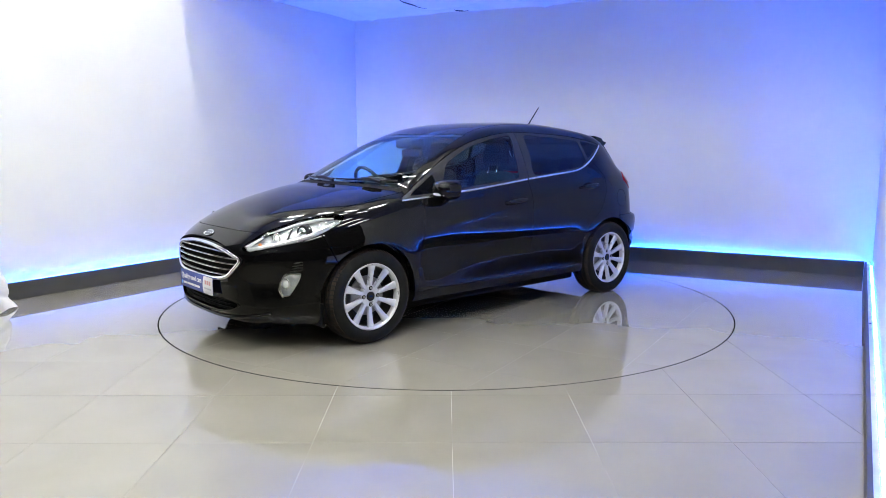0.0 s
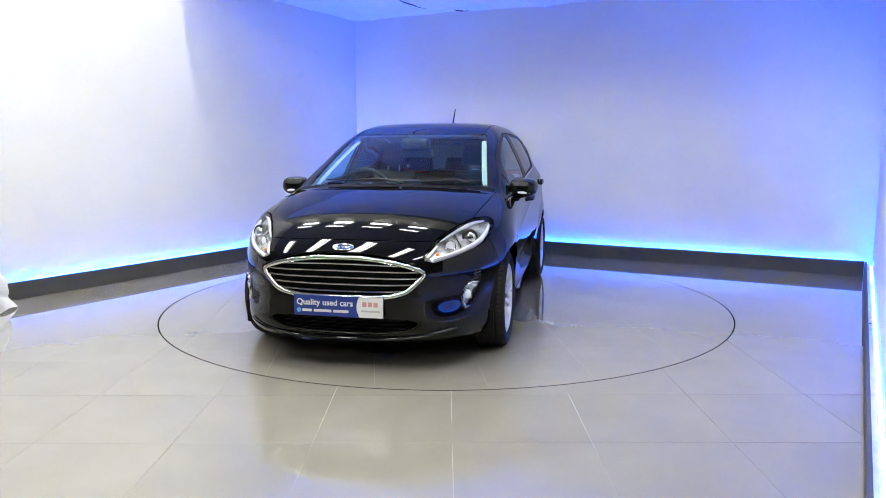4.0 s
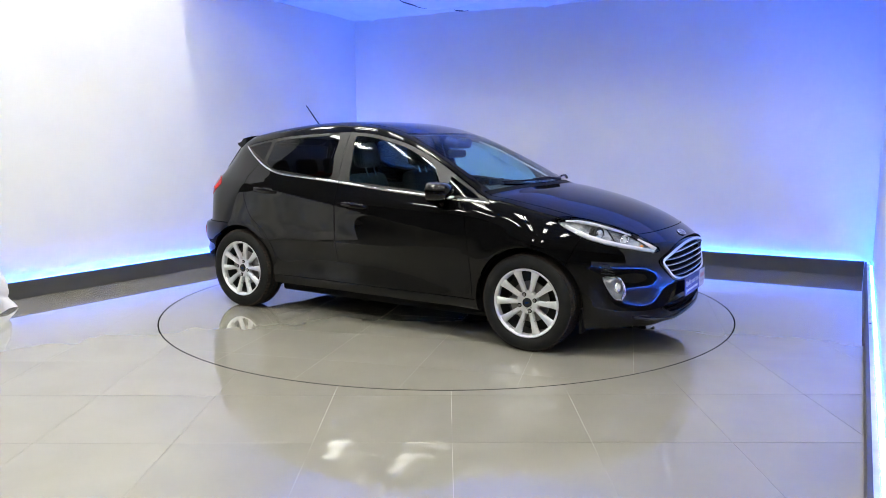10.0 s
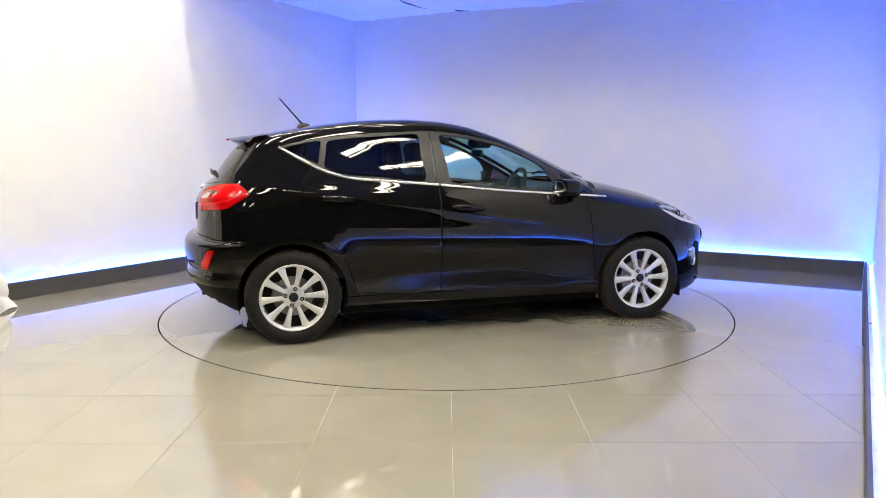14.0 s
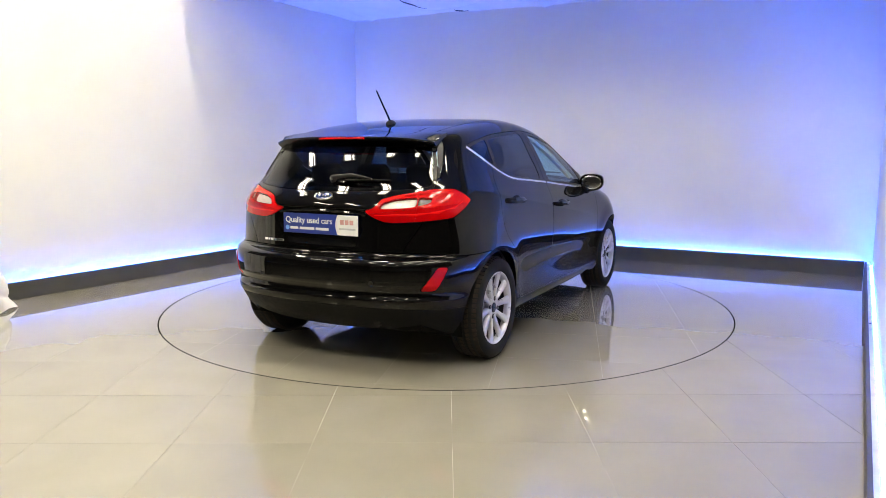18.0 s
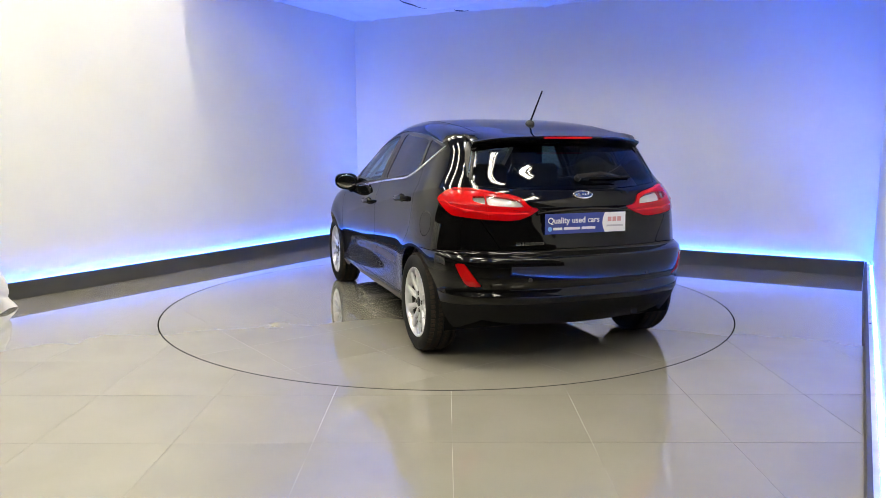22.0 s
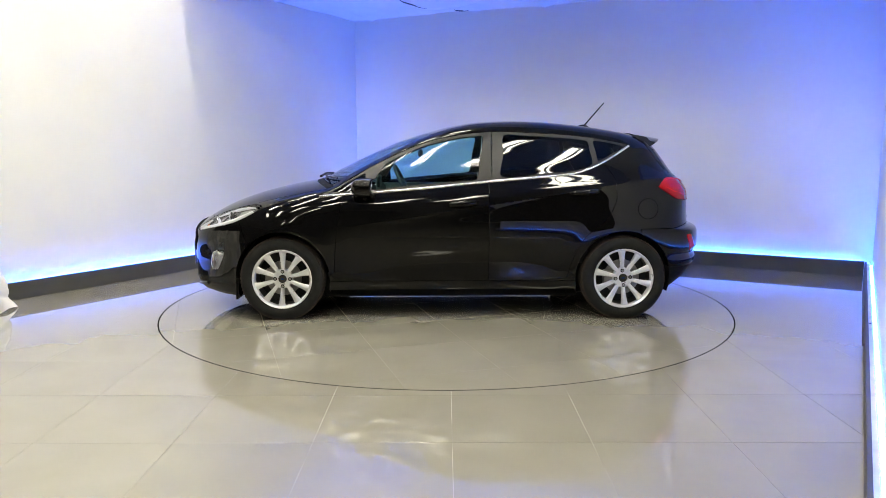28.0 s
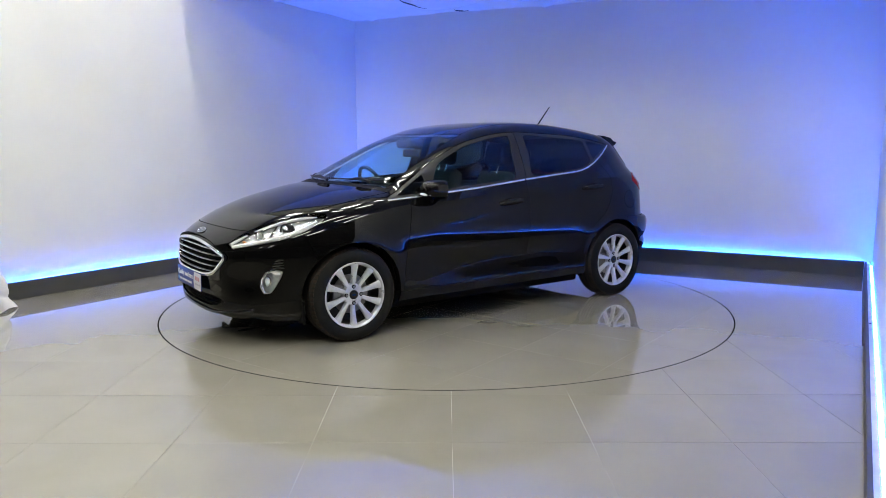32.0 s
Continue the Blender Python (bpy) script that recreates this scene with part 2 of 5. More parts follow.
# Triangle meshes held as arrays: places, normals and corner indices.
def trim(mesh, f):
    """The part of a triangle mesh where f, given at its points, is below zero, with clean cut edges."""
    P, N, T = mesh
    inside = f < 0
    cnt = inside[T].sum(1)
    keep = T[cnt == 3]
    cross = T[(cnt == 1) | (cnt == 2)]
    if len(cross) == 0:
        return tidy(P, N, keep)
    ins = inside[cross]
    one = ins.sum(1) == 1
    odd = np.where(one, np.argmax(ins, 1), np.argmin(ins, 1))
    rows = np.arange(len(cross))
    a, b, c = cross[rows, odd], cross[rows, (odd + 1) % 3], cross[rows, (odd + 2) % 3]
    edges = np.concatenate([np.stack([a, b], 1), np.stack([a, c], 1)])
    edges.sort(1)
    uniq, inv = np.unique(edges, axis=0, return_inverse=True)
    inv = inv.reshape(-1)
    u, v = uniq[:, 0], uniq[:, 1]
    w = (f[u] / (f[u] - f[v]))[:, None]
    base = len(P)
    P2 = np.concatenate([P, P[u] + (P[v] - P[u]) * w])
    N2 = N[u] + (N[v] - N[u]) * w
    N2 /= np.linalg.norm(N2, axis=1)[:, None] + 1e-12
    N2 = np.concatenate([N, N2])
    ab, ac = base + inv[: len(a)], base + inv[len(a):]
    new_t = [keep, np.stack([a, ab, ac], 1)[one]]
    two = ~one
    new_t += [np.stack([ab, b, c], 1)[two], np.stack([ab, c, ac], 1)[two]]
    return tidy(P2, N2, np.concatenate(new_t))


def tidy(P, N, T):
    used, inv = np.unique(T, return_inverse=True)
    return P[used], N[used], inv.reshape(-1, 3)


def outline_distance(px, py, poly):
    """Signed distance from points to a closed outline, negative inside."""
    poly = np.asarray(poly, float)
    out = np.full(len(px), 1e9)
    inside = np.zeros(len(px), bool)
    for (x1, y1), (x2, y2) in zip(poly, np.roll(poly, -1, 0)):
        dx, dy = x2 - x1, y2 - y1
        t = np.clip(((px - x1) * dx + (py - y1) * dy) / (dx * dx + dy * dy + 1e-12), 0, 1)
        out = np.minimum(out, np.hypot(px - x1 - t * dx, py - y1 - t * dy))
        if dy:
            inside ^= ((y1 > py) != (y2 > py)) & (px < (x2 - x1) * (py - y1) / dy + x1)
    return np.where(inside, -out, out)


def rounded(pts, steps=5, tight=0.5):
    """A closed smooth line through control points."""
    p = np.asarray(pts, float)
    out = []
    n = len(p)
    for i in range(n):
        p0, p1, p2, p3 = p[i - 1], p[i], p[(i + 1) % n], p[(i + 2) % n]
        for s in range(steps):
            t = s / steps
            m1, m2 = (p2 - p0) * tight, (p3 - p1) * tight
            out.append((2 * t**3 - 3 * t**2 + 1) * p1 + (t**3 - 2 * t**2 + t) * m1 + (3 * t**2 - 2 * t**3) * p2 + (t**3 - t**2) * m2)
    return np.array(out)


def curve(pts):
    """A smooth, never overshooting function through (place, value) points."""
    p = np.array(sorted(pts), float)
    x, y = p[:, 0], p[:, 1]
    h, d = np.diff(x), np.diff(y) / np.diff(x)
    m = np.zeros(len(x))
    same = d[1:] * d[:-1] > 0
    w1, w2 = 2 * h[1:] + h[:-1], h[1:] + 2 * h[:-1]
    m[1:-1][same] = ((w1 + w2)[same]) / (w1[same] / d[:-1][same] + w2[same] / d[1:][same])
    m[0], m[-1] = d[0], d[-1]

    def f(q):
        q = np.asarray(q, float)
        k = np.clip(np.searchsorted(x, q) - 1, 0, len(h) - 1)
        t = (q - x[k]) / h[k]
        tc = np.clip(t, 0, 1)
        v = (2 * tc**3 - 3 * tc**2 + 1) * y[k] + (tc**3 - 2 * tc**2 + tc) * h[k] * m[k] + (3 * tc**2 - 2 * tc**3) * y[k + 1] + (tc**3 - tc**2) * h[k] * m[k + 1]
        return v + np.where(t < 0, t * h[k] * m[0], 0) + np.where(t > 1, (t - 1) * h[k] * m[-1], 0)

    return f


def ease(a, b, x):
    t = np.clip((x - a) / (b - a), 0, 1)
    return t * t * (3 - 2 * t)


def rim_edges(T):
    e = np.concatenate([T[:, [0, 1]], T[:, [1, 2]], T[:, [2, 0]]])
    key = np.sort(e, 1)
    _, first, cnt = np.unique(key, axis=0, return_index=True, return_counts=True)
    return e[first[cnt == 1]]


def shell(name, meshes, mat, parent=None, label="", lip=0.012, sink=0.0, deep=None):
    """One object from triangle meshes, with its edges turned inwards by lip so that it has thickness. sink moves it inwards; deep picks out edges that turn in further."""
    VP, VN, VT = [], [], []
    base = 0
    for P, N, T in meshes:
        if len(T) == 0:
            continue
        P = P - N * sink
        VP.append(P), VN.append(N), VT.append(T + base)
        base += len(P)
        if lip:
            e = rim_edges(T)
            a, b = e[:, 0], e[:, 1]
            mid = np.abs(P[a, 1]) + np.abs(P[b, 1]) < 1e-4
            a, b = a[~mid], b[~mid]
            if len(a):
                d = P[b] - P[a]
                n = np.cross(d, N[a] + N[b])
                n /= np.linalg.norm(n, axis=1)[:, None] + 1e-9
                k = len(a)
                la = lip if deep is None else np.where(deep(P[a]) & deep(P[b]), 0.06, lip)[:, None]
                VP.append(np.concatenate([P[a], P[b], P[b] - N[b] * la, P[a] - N[a] * la]))
                VN.append(np.concatenate([n, n, n, n]))
                i = np.arange(k) + base
                VT.append(np.concatenate([np.stack([i + k, i, i + 3 * k], 1), np.stack([i + k, i + 3 * k, i + 2 * k], 1)]))
                base += 4 * k
    P, N, T = np.concatenate(VP), np.concatenate(VN), np.concatenate(VT)
    me = bpy.data.meshes.new(name)
    me.vertices.add(len(P))
    me.vertices.foreach_set("co", P.ravel())
    me.loops.add(T.size)
    me.loops.foreach_set("vertex_index", T.ravel().astype(np.int32))
    me.polygons.add(len(T))
    me.polygons.foreach_set("loop_start", np.arange(0, T.size, 3, dtype=np.int32))
    me.polygons.foreach_set("use_smooth", np.ones(len(T), bool))
    me.update(calc_edges=True)
    me.normals_split_custom_set_from_vertices(N.tolist())
    me.materials.append(mat)
    ob = new(name, me)
    if parent:
        ob.parent = parent
    if label:
        ob["label"] = label
    return ob


def flipped(mesh):
    """The same half on the other side of the car."""
    P, N, T = mesh
    k = np.array([1, -1, 1])
    return P * k, N * k, T[:, ::-1]


# ---- the bay: walls, boards, ledges, ceiling ----
# Feet of the boards: left end, back corner, right corner, right end.
FOOT = [Vector((-3.857, -0.368, 0)), Vector((-1.156, 3.814, 0)), Vector((4.040, 1.058, 0)), Vector((1.12, -4.096, 0))]
BOARD_H, BOARD_T, LEDGE_W = 0.148, 0.018, 0.065
LAMP_Z = 3.62
WALL_H, WALL_T = LAMP_Z + 0.065, 0.14


def wall_frames():
    """For each of the three walls: its first foot, the way along it, the way out of the bay, its length."""
    for a, b in zip(FOOT, FOOT[1:]):
        d = (b - a).normalized()
        yield a, d, Vector((-d.y, d.x, 0)), (b - a).length


def along(bm, a, d, n, s0, s1, o0, o1, z0, z1, bevel=0.0):
    """A block along a wall: s along it, o outwards, z up."""
    m = Matrix(((d.x, n.x, 0, a.x), (d.y, n.y, 0, a.y), (0, 0, 1, 0), (0, 0, 0, 1)))
    c = m @ Vector(((s0 + s1) / 2, (o0 + o1) / 2, (z0 + z1) / 2))
    r = m.to_3x3().to_4x4()
    made = bmesh.ops.create_cube(bm, size=1, matrix=Matrix.Translation(c) @ r @ Matrix.Diagonal((s1 - s0, o1 - o0, z1 - z0, 1)))
    if bevel:
        vs = set(made["verts"])
        bmesh.ops.bevel(bm, geom=[e for e in bm.edges if e.verts[0] in vs], offset=bevel, segments=2, affect="EDGES")


SIDES = list(wall_frames())
for (a, d, n, ln), name, pads in zip(SIDES, ("wall_left", "wall_back", "wall_right"), ((0, 0.20), (-0.07, 0.20), (0.0, -1.15))):
    bm = bmesh.new()
    along(bm, a, d, n, pads[0], ln + pads[1], LEDGE_W, LEDGE_W + WALL_T, 0, WALL_H, 0.003)
    w = part(name, bm, WALL)
    tagged(w, "white painted plaster wall washed with blue light", "wall", kind="structure")
    if name == "wall_right":
        # unseen low wall, added so the car mirrors blue glow with dark above
        bm = bmesh.new()
        along(bm, a, d, n, ln - 1.147, ln + 0.65, LEDGE_W, LEDGE_W + WALL_T, 0, 0.55, 0.003)
        tagged(part("reflected_low_wall", bm, WALL), "unseen low white wall added to carry the LED glow into reflections", "wall", kind="structure")
    # the board in front of it, with the ledge behind its top edge
    bm = bmesh.new()
    s0, s1 = {"wall_left": (0.32, ln - 0.02), "wall_back": (0.0, ln - 0.003), "wall_right": (0.019, ln + 0.65)}[name]
    along(bm, a, d, n, s0, s1, 0, BOARD_T, 0.0, BOARD_H, 0.002)
    b = part("baseboard", bm, BOARD)
    tagged(b, "dark grey painted plinth board with LED ledge behind", "baseboard", kind="structure")
    bm = bmesh.new()
    along(bm, a, d, n, s0, s1, BOARD_T + 0.001, LEDGE_W - 0.020, BOARD_H - 0.05, BOARD_H - 0.022)
    part("ledge", bm, LEDGE, b, "white painted ledge top")
    # LED tape in the gap between the ledge and the wall
    bm = bmesh.new()
    along(bm, a, d, n, s0 + 0.02, s1 - 0.03, LEDGE_W - 0.017, LEDGE_W - 0.003, BOARD_H - 0.046, BOARD_H - 0.034)
    t = part("led_strip", bm, LED)
    tagged(t, "glowing blue LED tape between plinth ledge and wall", "LED strip", "plinth LED strips")

# pieces of the ledge's far end: cable stub and screws on the right-hand ledge
a, d, n, ln = SIDES[2]
for i, s in enumerate((0.35, 0.62, 0.95, 1.25, 1.7, 2.2, 2.7, 3.1)):
    c = a + d * s + n * (0.030 + 0.012 * (i % 2))
    bm = bmesh.new()
    disc_solid(bm, 0.007, 0.005, 0.004, Matrix.Translation((c.x, c.y, BOARD_H - 0.020)), 12)
    sc = part("screw", bm, SCREW if i % 3 else DARK, smooth=True)
    tagged(sc, "small screw head in the white ledge", "screw", "ledge screws")
bm = bmesh.new()
p0 = a + d * 0.05 + n * 0.022
sweep(bm, [p0 + Vector((0, 0, BOARD_H - 0.018)), p0 + d * 0.02 + n * 0.02 + Vector((0, 0, BOARD_H + 0.012)), p0 + d * 0.05 + n * 0.028 + Vector((0, 0, BOARD_H - 0.018))], 0.005, 8)
cb = part("cable_stub", bm, LAMP_FRAME, smooth=True)
tagged(cb, "short white LED feed cable on the ledge corner", "cable")

# The low ceiling of the bay: a slack, wrinkled, shiny film over the back part.
EDGE_A, EDGE_D = Vector((-2.73, 1.583, 0)), Vector((0.8834, -0.4686, 0))
EDGE_N = Vector((0.4686, 0.8834, 0))


def ceiling_film():
    bm = bmesh.new()
    nu, nv = 150, 80
    grid = []
    for i in range(nu + 1):
        row = []
        for j in range(nv + 1):
            u, v = -0.6 + 7.2 * i / nu, 0.125 + 3.025 * j / nv
            p = EDGE_A + EDGE_D * u + EDGE_N * v
            z = 2.932 - 0.025 * v - 0.020 * max(0.0, u - 1.5)
            z += 0.012 * noise.noise((u * 1.6, v * 2.2, 0.3)) + 0.007 * noise.noise((u * 5.0, v * 3.0, 4.0))
            fold = abs(noise.noise((u * 0.9 + v * 1.3, v * 0.8 - u * 0.25, 9.0)))
            z -= 0.016 * max(0.0, 1 - fold / 0.05)
            row.append(bm.verts.new((p.x, p.y, z)))
        grid.append(row)
    for i in range(nu):
        for j in range(nv):
            bm.faces.new((grid[i][j], grid[i][j + 1], grid[i + 1][j + 1], grid[i + 1][j]))
    made = bmesh.ops.extrude_face_region(bm, geom=bm.faces[:])
    bmesh.ops.translate(bm, vec=(0, 0, 0.03), verts=[q for q in made["geom"] if isinstance(q, bmesh.types.BMVert)])
    ob = part("ceiling", bm, FILM, smooth=True)
    tagged(ob, "low ceiling of slack shiny wrinkled white film", "ceiling", kind="structure")


ceiling_film()
# two film wrinkles, their shade coloured dark blue, and the bulkhead that carries the film's front edge
for name, c, ang, l in (("film_tear", (-0.363, 2.62, 2.838), 62, 0.60), ("film_tear", (0.19, 2.94, 2.832), 12, 0.18)):
    bm = bmesh.new()
    pts = [Vector((l * (k / 6 - 0.5), 0.012 * math.sin(k * 1.7), -0.012 * math.sin(math.pi * k / 6))) for k in range(7)]
    sweep(bm, pts, [0.004, 0.014, 0.018, 0.016, 0.012, 0.008, 0.003], 8, flat=0.45)
    t = part(name, bm, BADGE_BLUE, place=pose(*c, 0, 0, ang), smooth=True)
    tagged(t, "dark blue strand standing in for a shaded wrinkle in the ceiling film", "film wrinkle", kind="structure")
bm = bmesh.new()
along(bm, EDGE_A - EDGE_D * 0.6, EDGE_D, EDGE_N, 0, 7.2, 0.03, 0.125, 2.95, LAMP_Z + 0.07)
tagged(part("bulkhead", bm, CEILING), "grey bulkhead at the edge of the low ceiling", "bulkhead", kind="structure")

# ---- the showroom around and behind the camera ----
# unseen walls added to close the room, coloured dark to mute car reflections
for name, lo, hi in (("wall_showroom_south", (-10, -14.2, 0), (10, -14, LAMP_Z + 0.07)), ("wall_showroom_west", (-10.2, -14.2, 0), (-10, 7, LAMP_Z + 0.07)), ("wall_showroom_east", (10, -14.2, 0), (10.2, 7, LAMP_Z + 0.07)), ("wall_showroom_north", (-10.2, 7, 0), (10.2, 7.2, LAMP_Z + 0.07))):
    tagged(part(name, boxed(lo, hi), ROOM), "unseen showroom wall added in a dark colour for the reflections", "wall", kind="structure")
tagged(part("ceiling_showroom", boxed((-10.2, -14.2, LAMP_Z + 0.07), (10.2, 7.2, LAMP_Z + 0.17)), CEILING), "dim grey showroom ceiling", "ceiling", kind="structure")


def frame_bars(hx, hy, w, h):
    """Four bars round an open rectangle."""
    bm = bmesh.new()
    for lo, hi in (((-hx, -hy, 0), (hx, -hy + w, h)), ((-hx, hy - w, 0), (hx, hy, h)), ((-hx, -hy + w, 0), (-hx + w, hy - w, h)), ((hx - w, -hy + w, 0), (hx, hy - w, h))):
        box(bm, lo, hi)
    return bm


def ceiling_light():
    """A long fitting: a narrow and a wide diffuser beside a spine, with a cross bar."""
    root = new("ceiling_light")
    tagged(root, "lit white twin-diffuser ceiling light panel", "ceiling light", "showroom ceiling lights")
    bm = frame_bars(0.62, 0.13, 0.014, 0.06)
    box(bm, (-0.606, -0.074, 0), (0.606, -0.044, 0.05))
    box(bm, (-0.606, 0.090, 0), (0.606, 0.116, 0.05))
    box(bm, (-0.16, -0.044, 0), (-0.145, 0.090, 0.05))
    part("frame", bm, LAMP_FRAME, root)
    part("diffuser", boxed((-0.604, -0.114, 0.012), (0.604, -0.076, 0.03)), PANEL, root, "glowing white narrow diffuser")
    part("diffuser", boxed((-0.604, -0.042, 0.012), (-0.162, 0.088, 0.03)), PANEL, root, "glowing white diffuser")
    part("diffuser", boxed((-0.143, -0.042, 0.012), (0.604, 0.088, 0.03)), PANEL, root, "glowing white diffuser")
    return root


def downlight():
    """A square panel: two diffusers side by side with a bar between."""
    root = new("square_ceiling_light")
    tagged(root, "lit white square ceiling light with a central bar", "ceiling light", "square lights along the bulkhead")
    bm = frame_bars(0.22, 0.22, 0.016, 0.06)
    box(bm, (-0.204, -0.150, 0), (0.204, 0.104, 0.05))
    part("frame", bm, LAMP_FRAME, root)
    part("diffuser", boxed((-0.202, -0.202, 0.012), (0.202, -0.152, 0.03)), DOWN, root, "glowing white diffuser")
    part("diffuser", boxed((-0.202, 0.106, 0.012), (0.202, 0.202, 0.03)), DOWN, root, "glowing white diffuser")
    return root


LIGHT_TURN = math.degrees(math.atan2(EDGE_D.y, EDGE_D.x))


def hang(lamp, spots, turn):
    """Fix a lamp and its copies under the showroom ceiling; spots are along the bulkhead and out from it."""
    for k, (u, v) in enumerate(spots):
        c = EDGE_A + EDGE_D * u - EDGE_N * v
        m = pose(c.x, c.y, LAMP_Z, 0, 0, LIGHT_TURN + turn)
        if k == 0:
            lamp.matrix_basis = m
        else:
            copy_thing(lamp, m)


COLUMNS = [0.75 + 0.98 * k for k in range(6)]
hang(ceiling_light(), [(u, v) for v in (1.97, 4.5) for u in COLUMNS] + [(3.5, 8.3), (4.75, 8.3)], 90)
hang(downlight(), [(0.62 + 0.80 * k, 0.235) for k in range(4)], 0)


# ---- a white sheet hanging at the open end of the left wall ----
def hanging_sheet():
    bm = bmesh.new()
    nu, nv = 60, 40
    rows = []
    for j in range(nv + 1):
        h = j / nv
        row = []
        for i in range(nu + 1):
            s = i / nu
            fold = 0.045 * math.sin(s * 21 + 1.5 * h) + 0.02 * math.sin(s * 47 + 4 * h)
            flare = 0.26 * (1 - h) ** 2 - 0.25 * h ** 4 + 0.03 * noise.noise((s * 4, h * 7, 2))
            base = Vector((-3.655, -0.30, 0)).lerp(Vector((-3.52, -1.75, 0)), s)
            out = Vector((0.96, 0.27, 0))
            crumple = 0.035 * noise.noise((s * 9, h * 16, 7)) * (1 - h) ** 2
            p = base + out * (fold * (0.4 + 0.6 * h) + flare + crumple)
            row.append(bm.verts.new((p.x, p.y, 0.004 + 1.15 * h ** 1.1 + 0.02 * (1 - h) * abs(math.sin(s * 15)))))
        rows.append(row)
    for j in range(nv):
        for i in range(nu):
            bm.faces.new((rows[j][i], rows[j][i + 1], rows[j + 1][i + 1], rows[j + 1][i]))
    made = bmesh.ops.extrude_face_region(bm, geom=bm.faces[:])
    bmesh.ops.translate(bm, vec=(-0.006, 0, 0), verts=[q for q in made["geom"] if isinstance(q, bmesh.types.BMVert)])
    ob = part("dust_sheet", bm, CLOTH, smooth=True)
    tagged(ob, "crumpled white cotton sheet hanging down to the floor", "dust sheet")


hanging_sheet()


# ---- the car: its skin ----
HUB_X, HUB_Z, HUB_Y, ARCH_R = 1.2465, 0.305, 0.755, 0.350
top_line = curve([(-2.2, 1.16), (-1.75, 1.276), (-1.552, 1.324), (-1.329, 1.366), (-1.106, 1.405), (-0.884, 1.434), (-0.663, 1.453), (-0.442, 1.459), (-0.222, 1.450), (0.0, 1.420), (0.218, 1.364), (0.439, 1.292), (0.661, 1.195), (0.885, 1.088), (1.02, 1.018), (1.10, 0.993), (1.197, 0.978), (1.331, 0.950), (1.554, 0.894), (1.779, 0.812), (1.90, 0.752), (2.0, 0.690), (2.12, 0.590)])
front_line = curve([(0.10, 1.80), (0.16, 1.945), (0.20, 2.010), (0.25, 2.035), (0.34, 2.040), (0.45, 2.045), (0.55, 2.045), (0.62, 2.035), (0.68, 2.010), (0.75, 1.970), (1.0, 1.84), (1.5, 1.6)])
rear_line = curve([(0.10, -1.66), (0.21, -1.760), (0.30, -1.850), (0.37, -1.902), (0.40, -1.922), (0.43, -1.926), (0.455, -1.914), (0.475, -1.911), (0.497, -1.922), (0.52, -1.936), (0.56, -1.937), (0.62, -1.934), (0.645, -1.924), (0.662, -1.892), (0.674, -1.858), (0.71, -1.851), (0.86, -1.842), (0.93, -1.832), (1.0, -1.785), (1.06, -1.722), (1.156, -1.655), (1.264, -1.588), (1.36, -1.53), (1.6, -1.40)])
width_line = curve([(-2.1, 0.76), (-1.7, 0.815), (-1.25, 0.846), (-0.6, 0.846), (0.0, 0.852), (0.7, 0.858), (1.25, 0.866), (1.6, 0.856), (2.1, 0.80)])
section_line = curve([(0.05, -0.12), (0.2, -0.060), (0.27, -0.034), (0.36, -0.030), (0.46, -0.022), (0.58, -0.004), (0.68, 0.0), (0.78, -0.004), (0.86, -0.013), (0.90, -0.024), (0.94, -0.041), (1.0, -0.068), (1.1, -0.110), (1.2, -0.158), (1.3, -0.212), (1.38, -0.272), (1.46, -0.36)])
belt_rise = curve([(-2.0, 0.12), (-1.3, 0.10), (-0.8, 0.06), (0.0, 0.0), (0.9, -0.05), (2.0, -0.08)])
cabin_taper = curve([(-2.0, 0.13), (-1.6, 0.085), (-1.2, 0.032), (-0.6, 0.0), (0.0, 0.0), (0.5, 0.022), (0.95, 0.070), (1.5, 0.12)])

sculpt_line = curve([(-1.0, 0.42), (-0.6, 0.445), (-0.3, 0.458), (0.0, 0.456), (0.3, 0.438), (0.6, 0.398), (0.8, 0.345), (1.0, 0.29)])


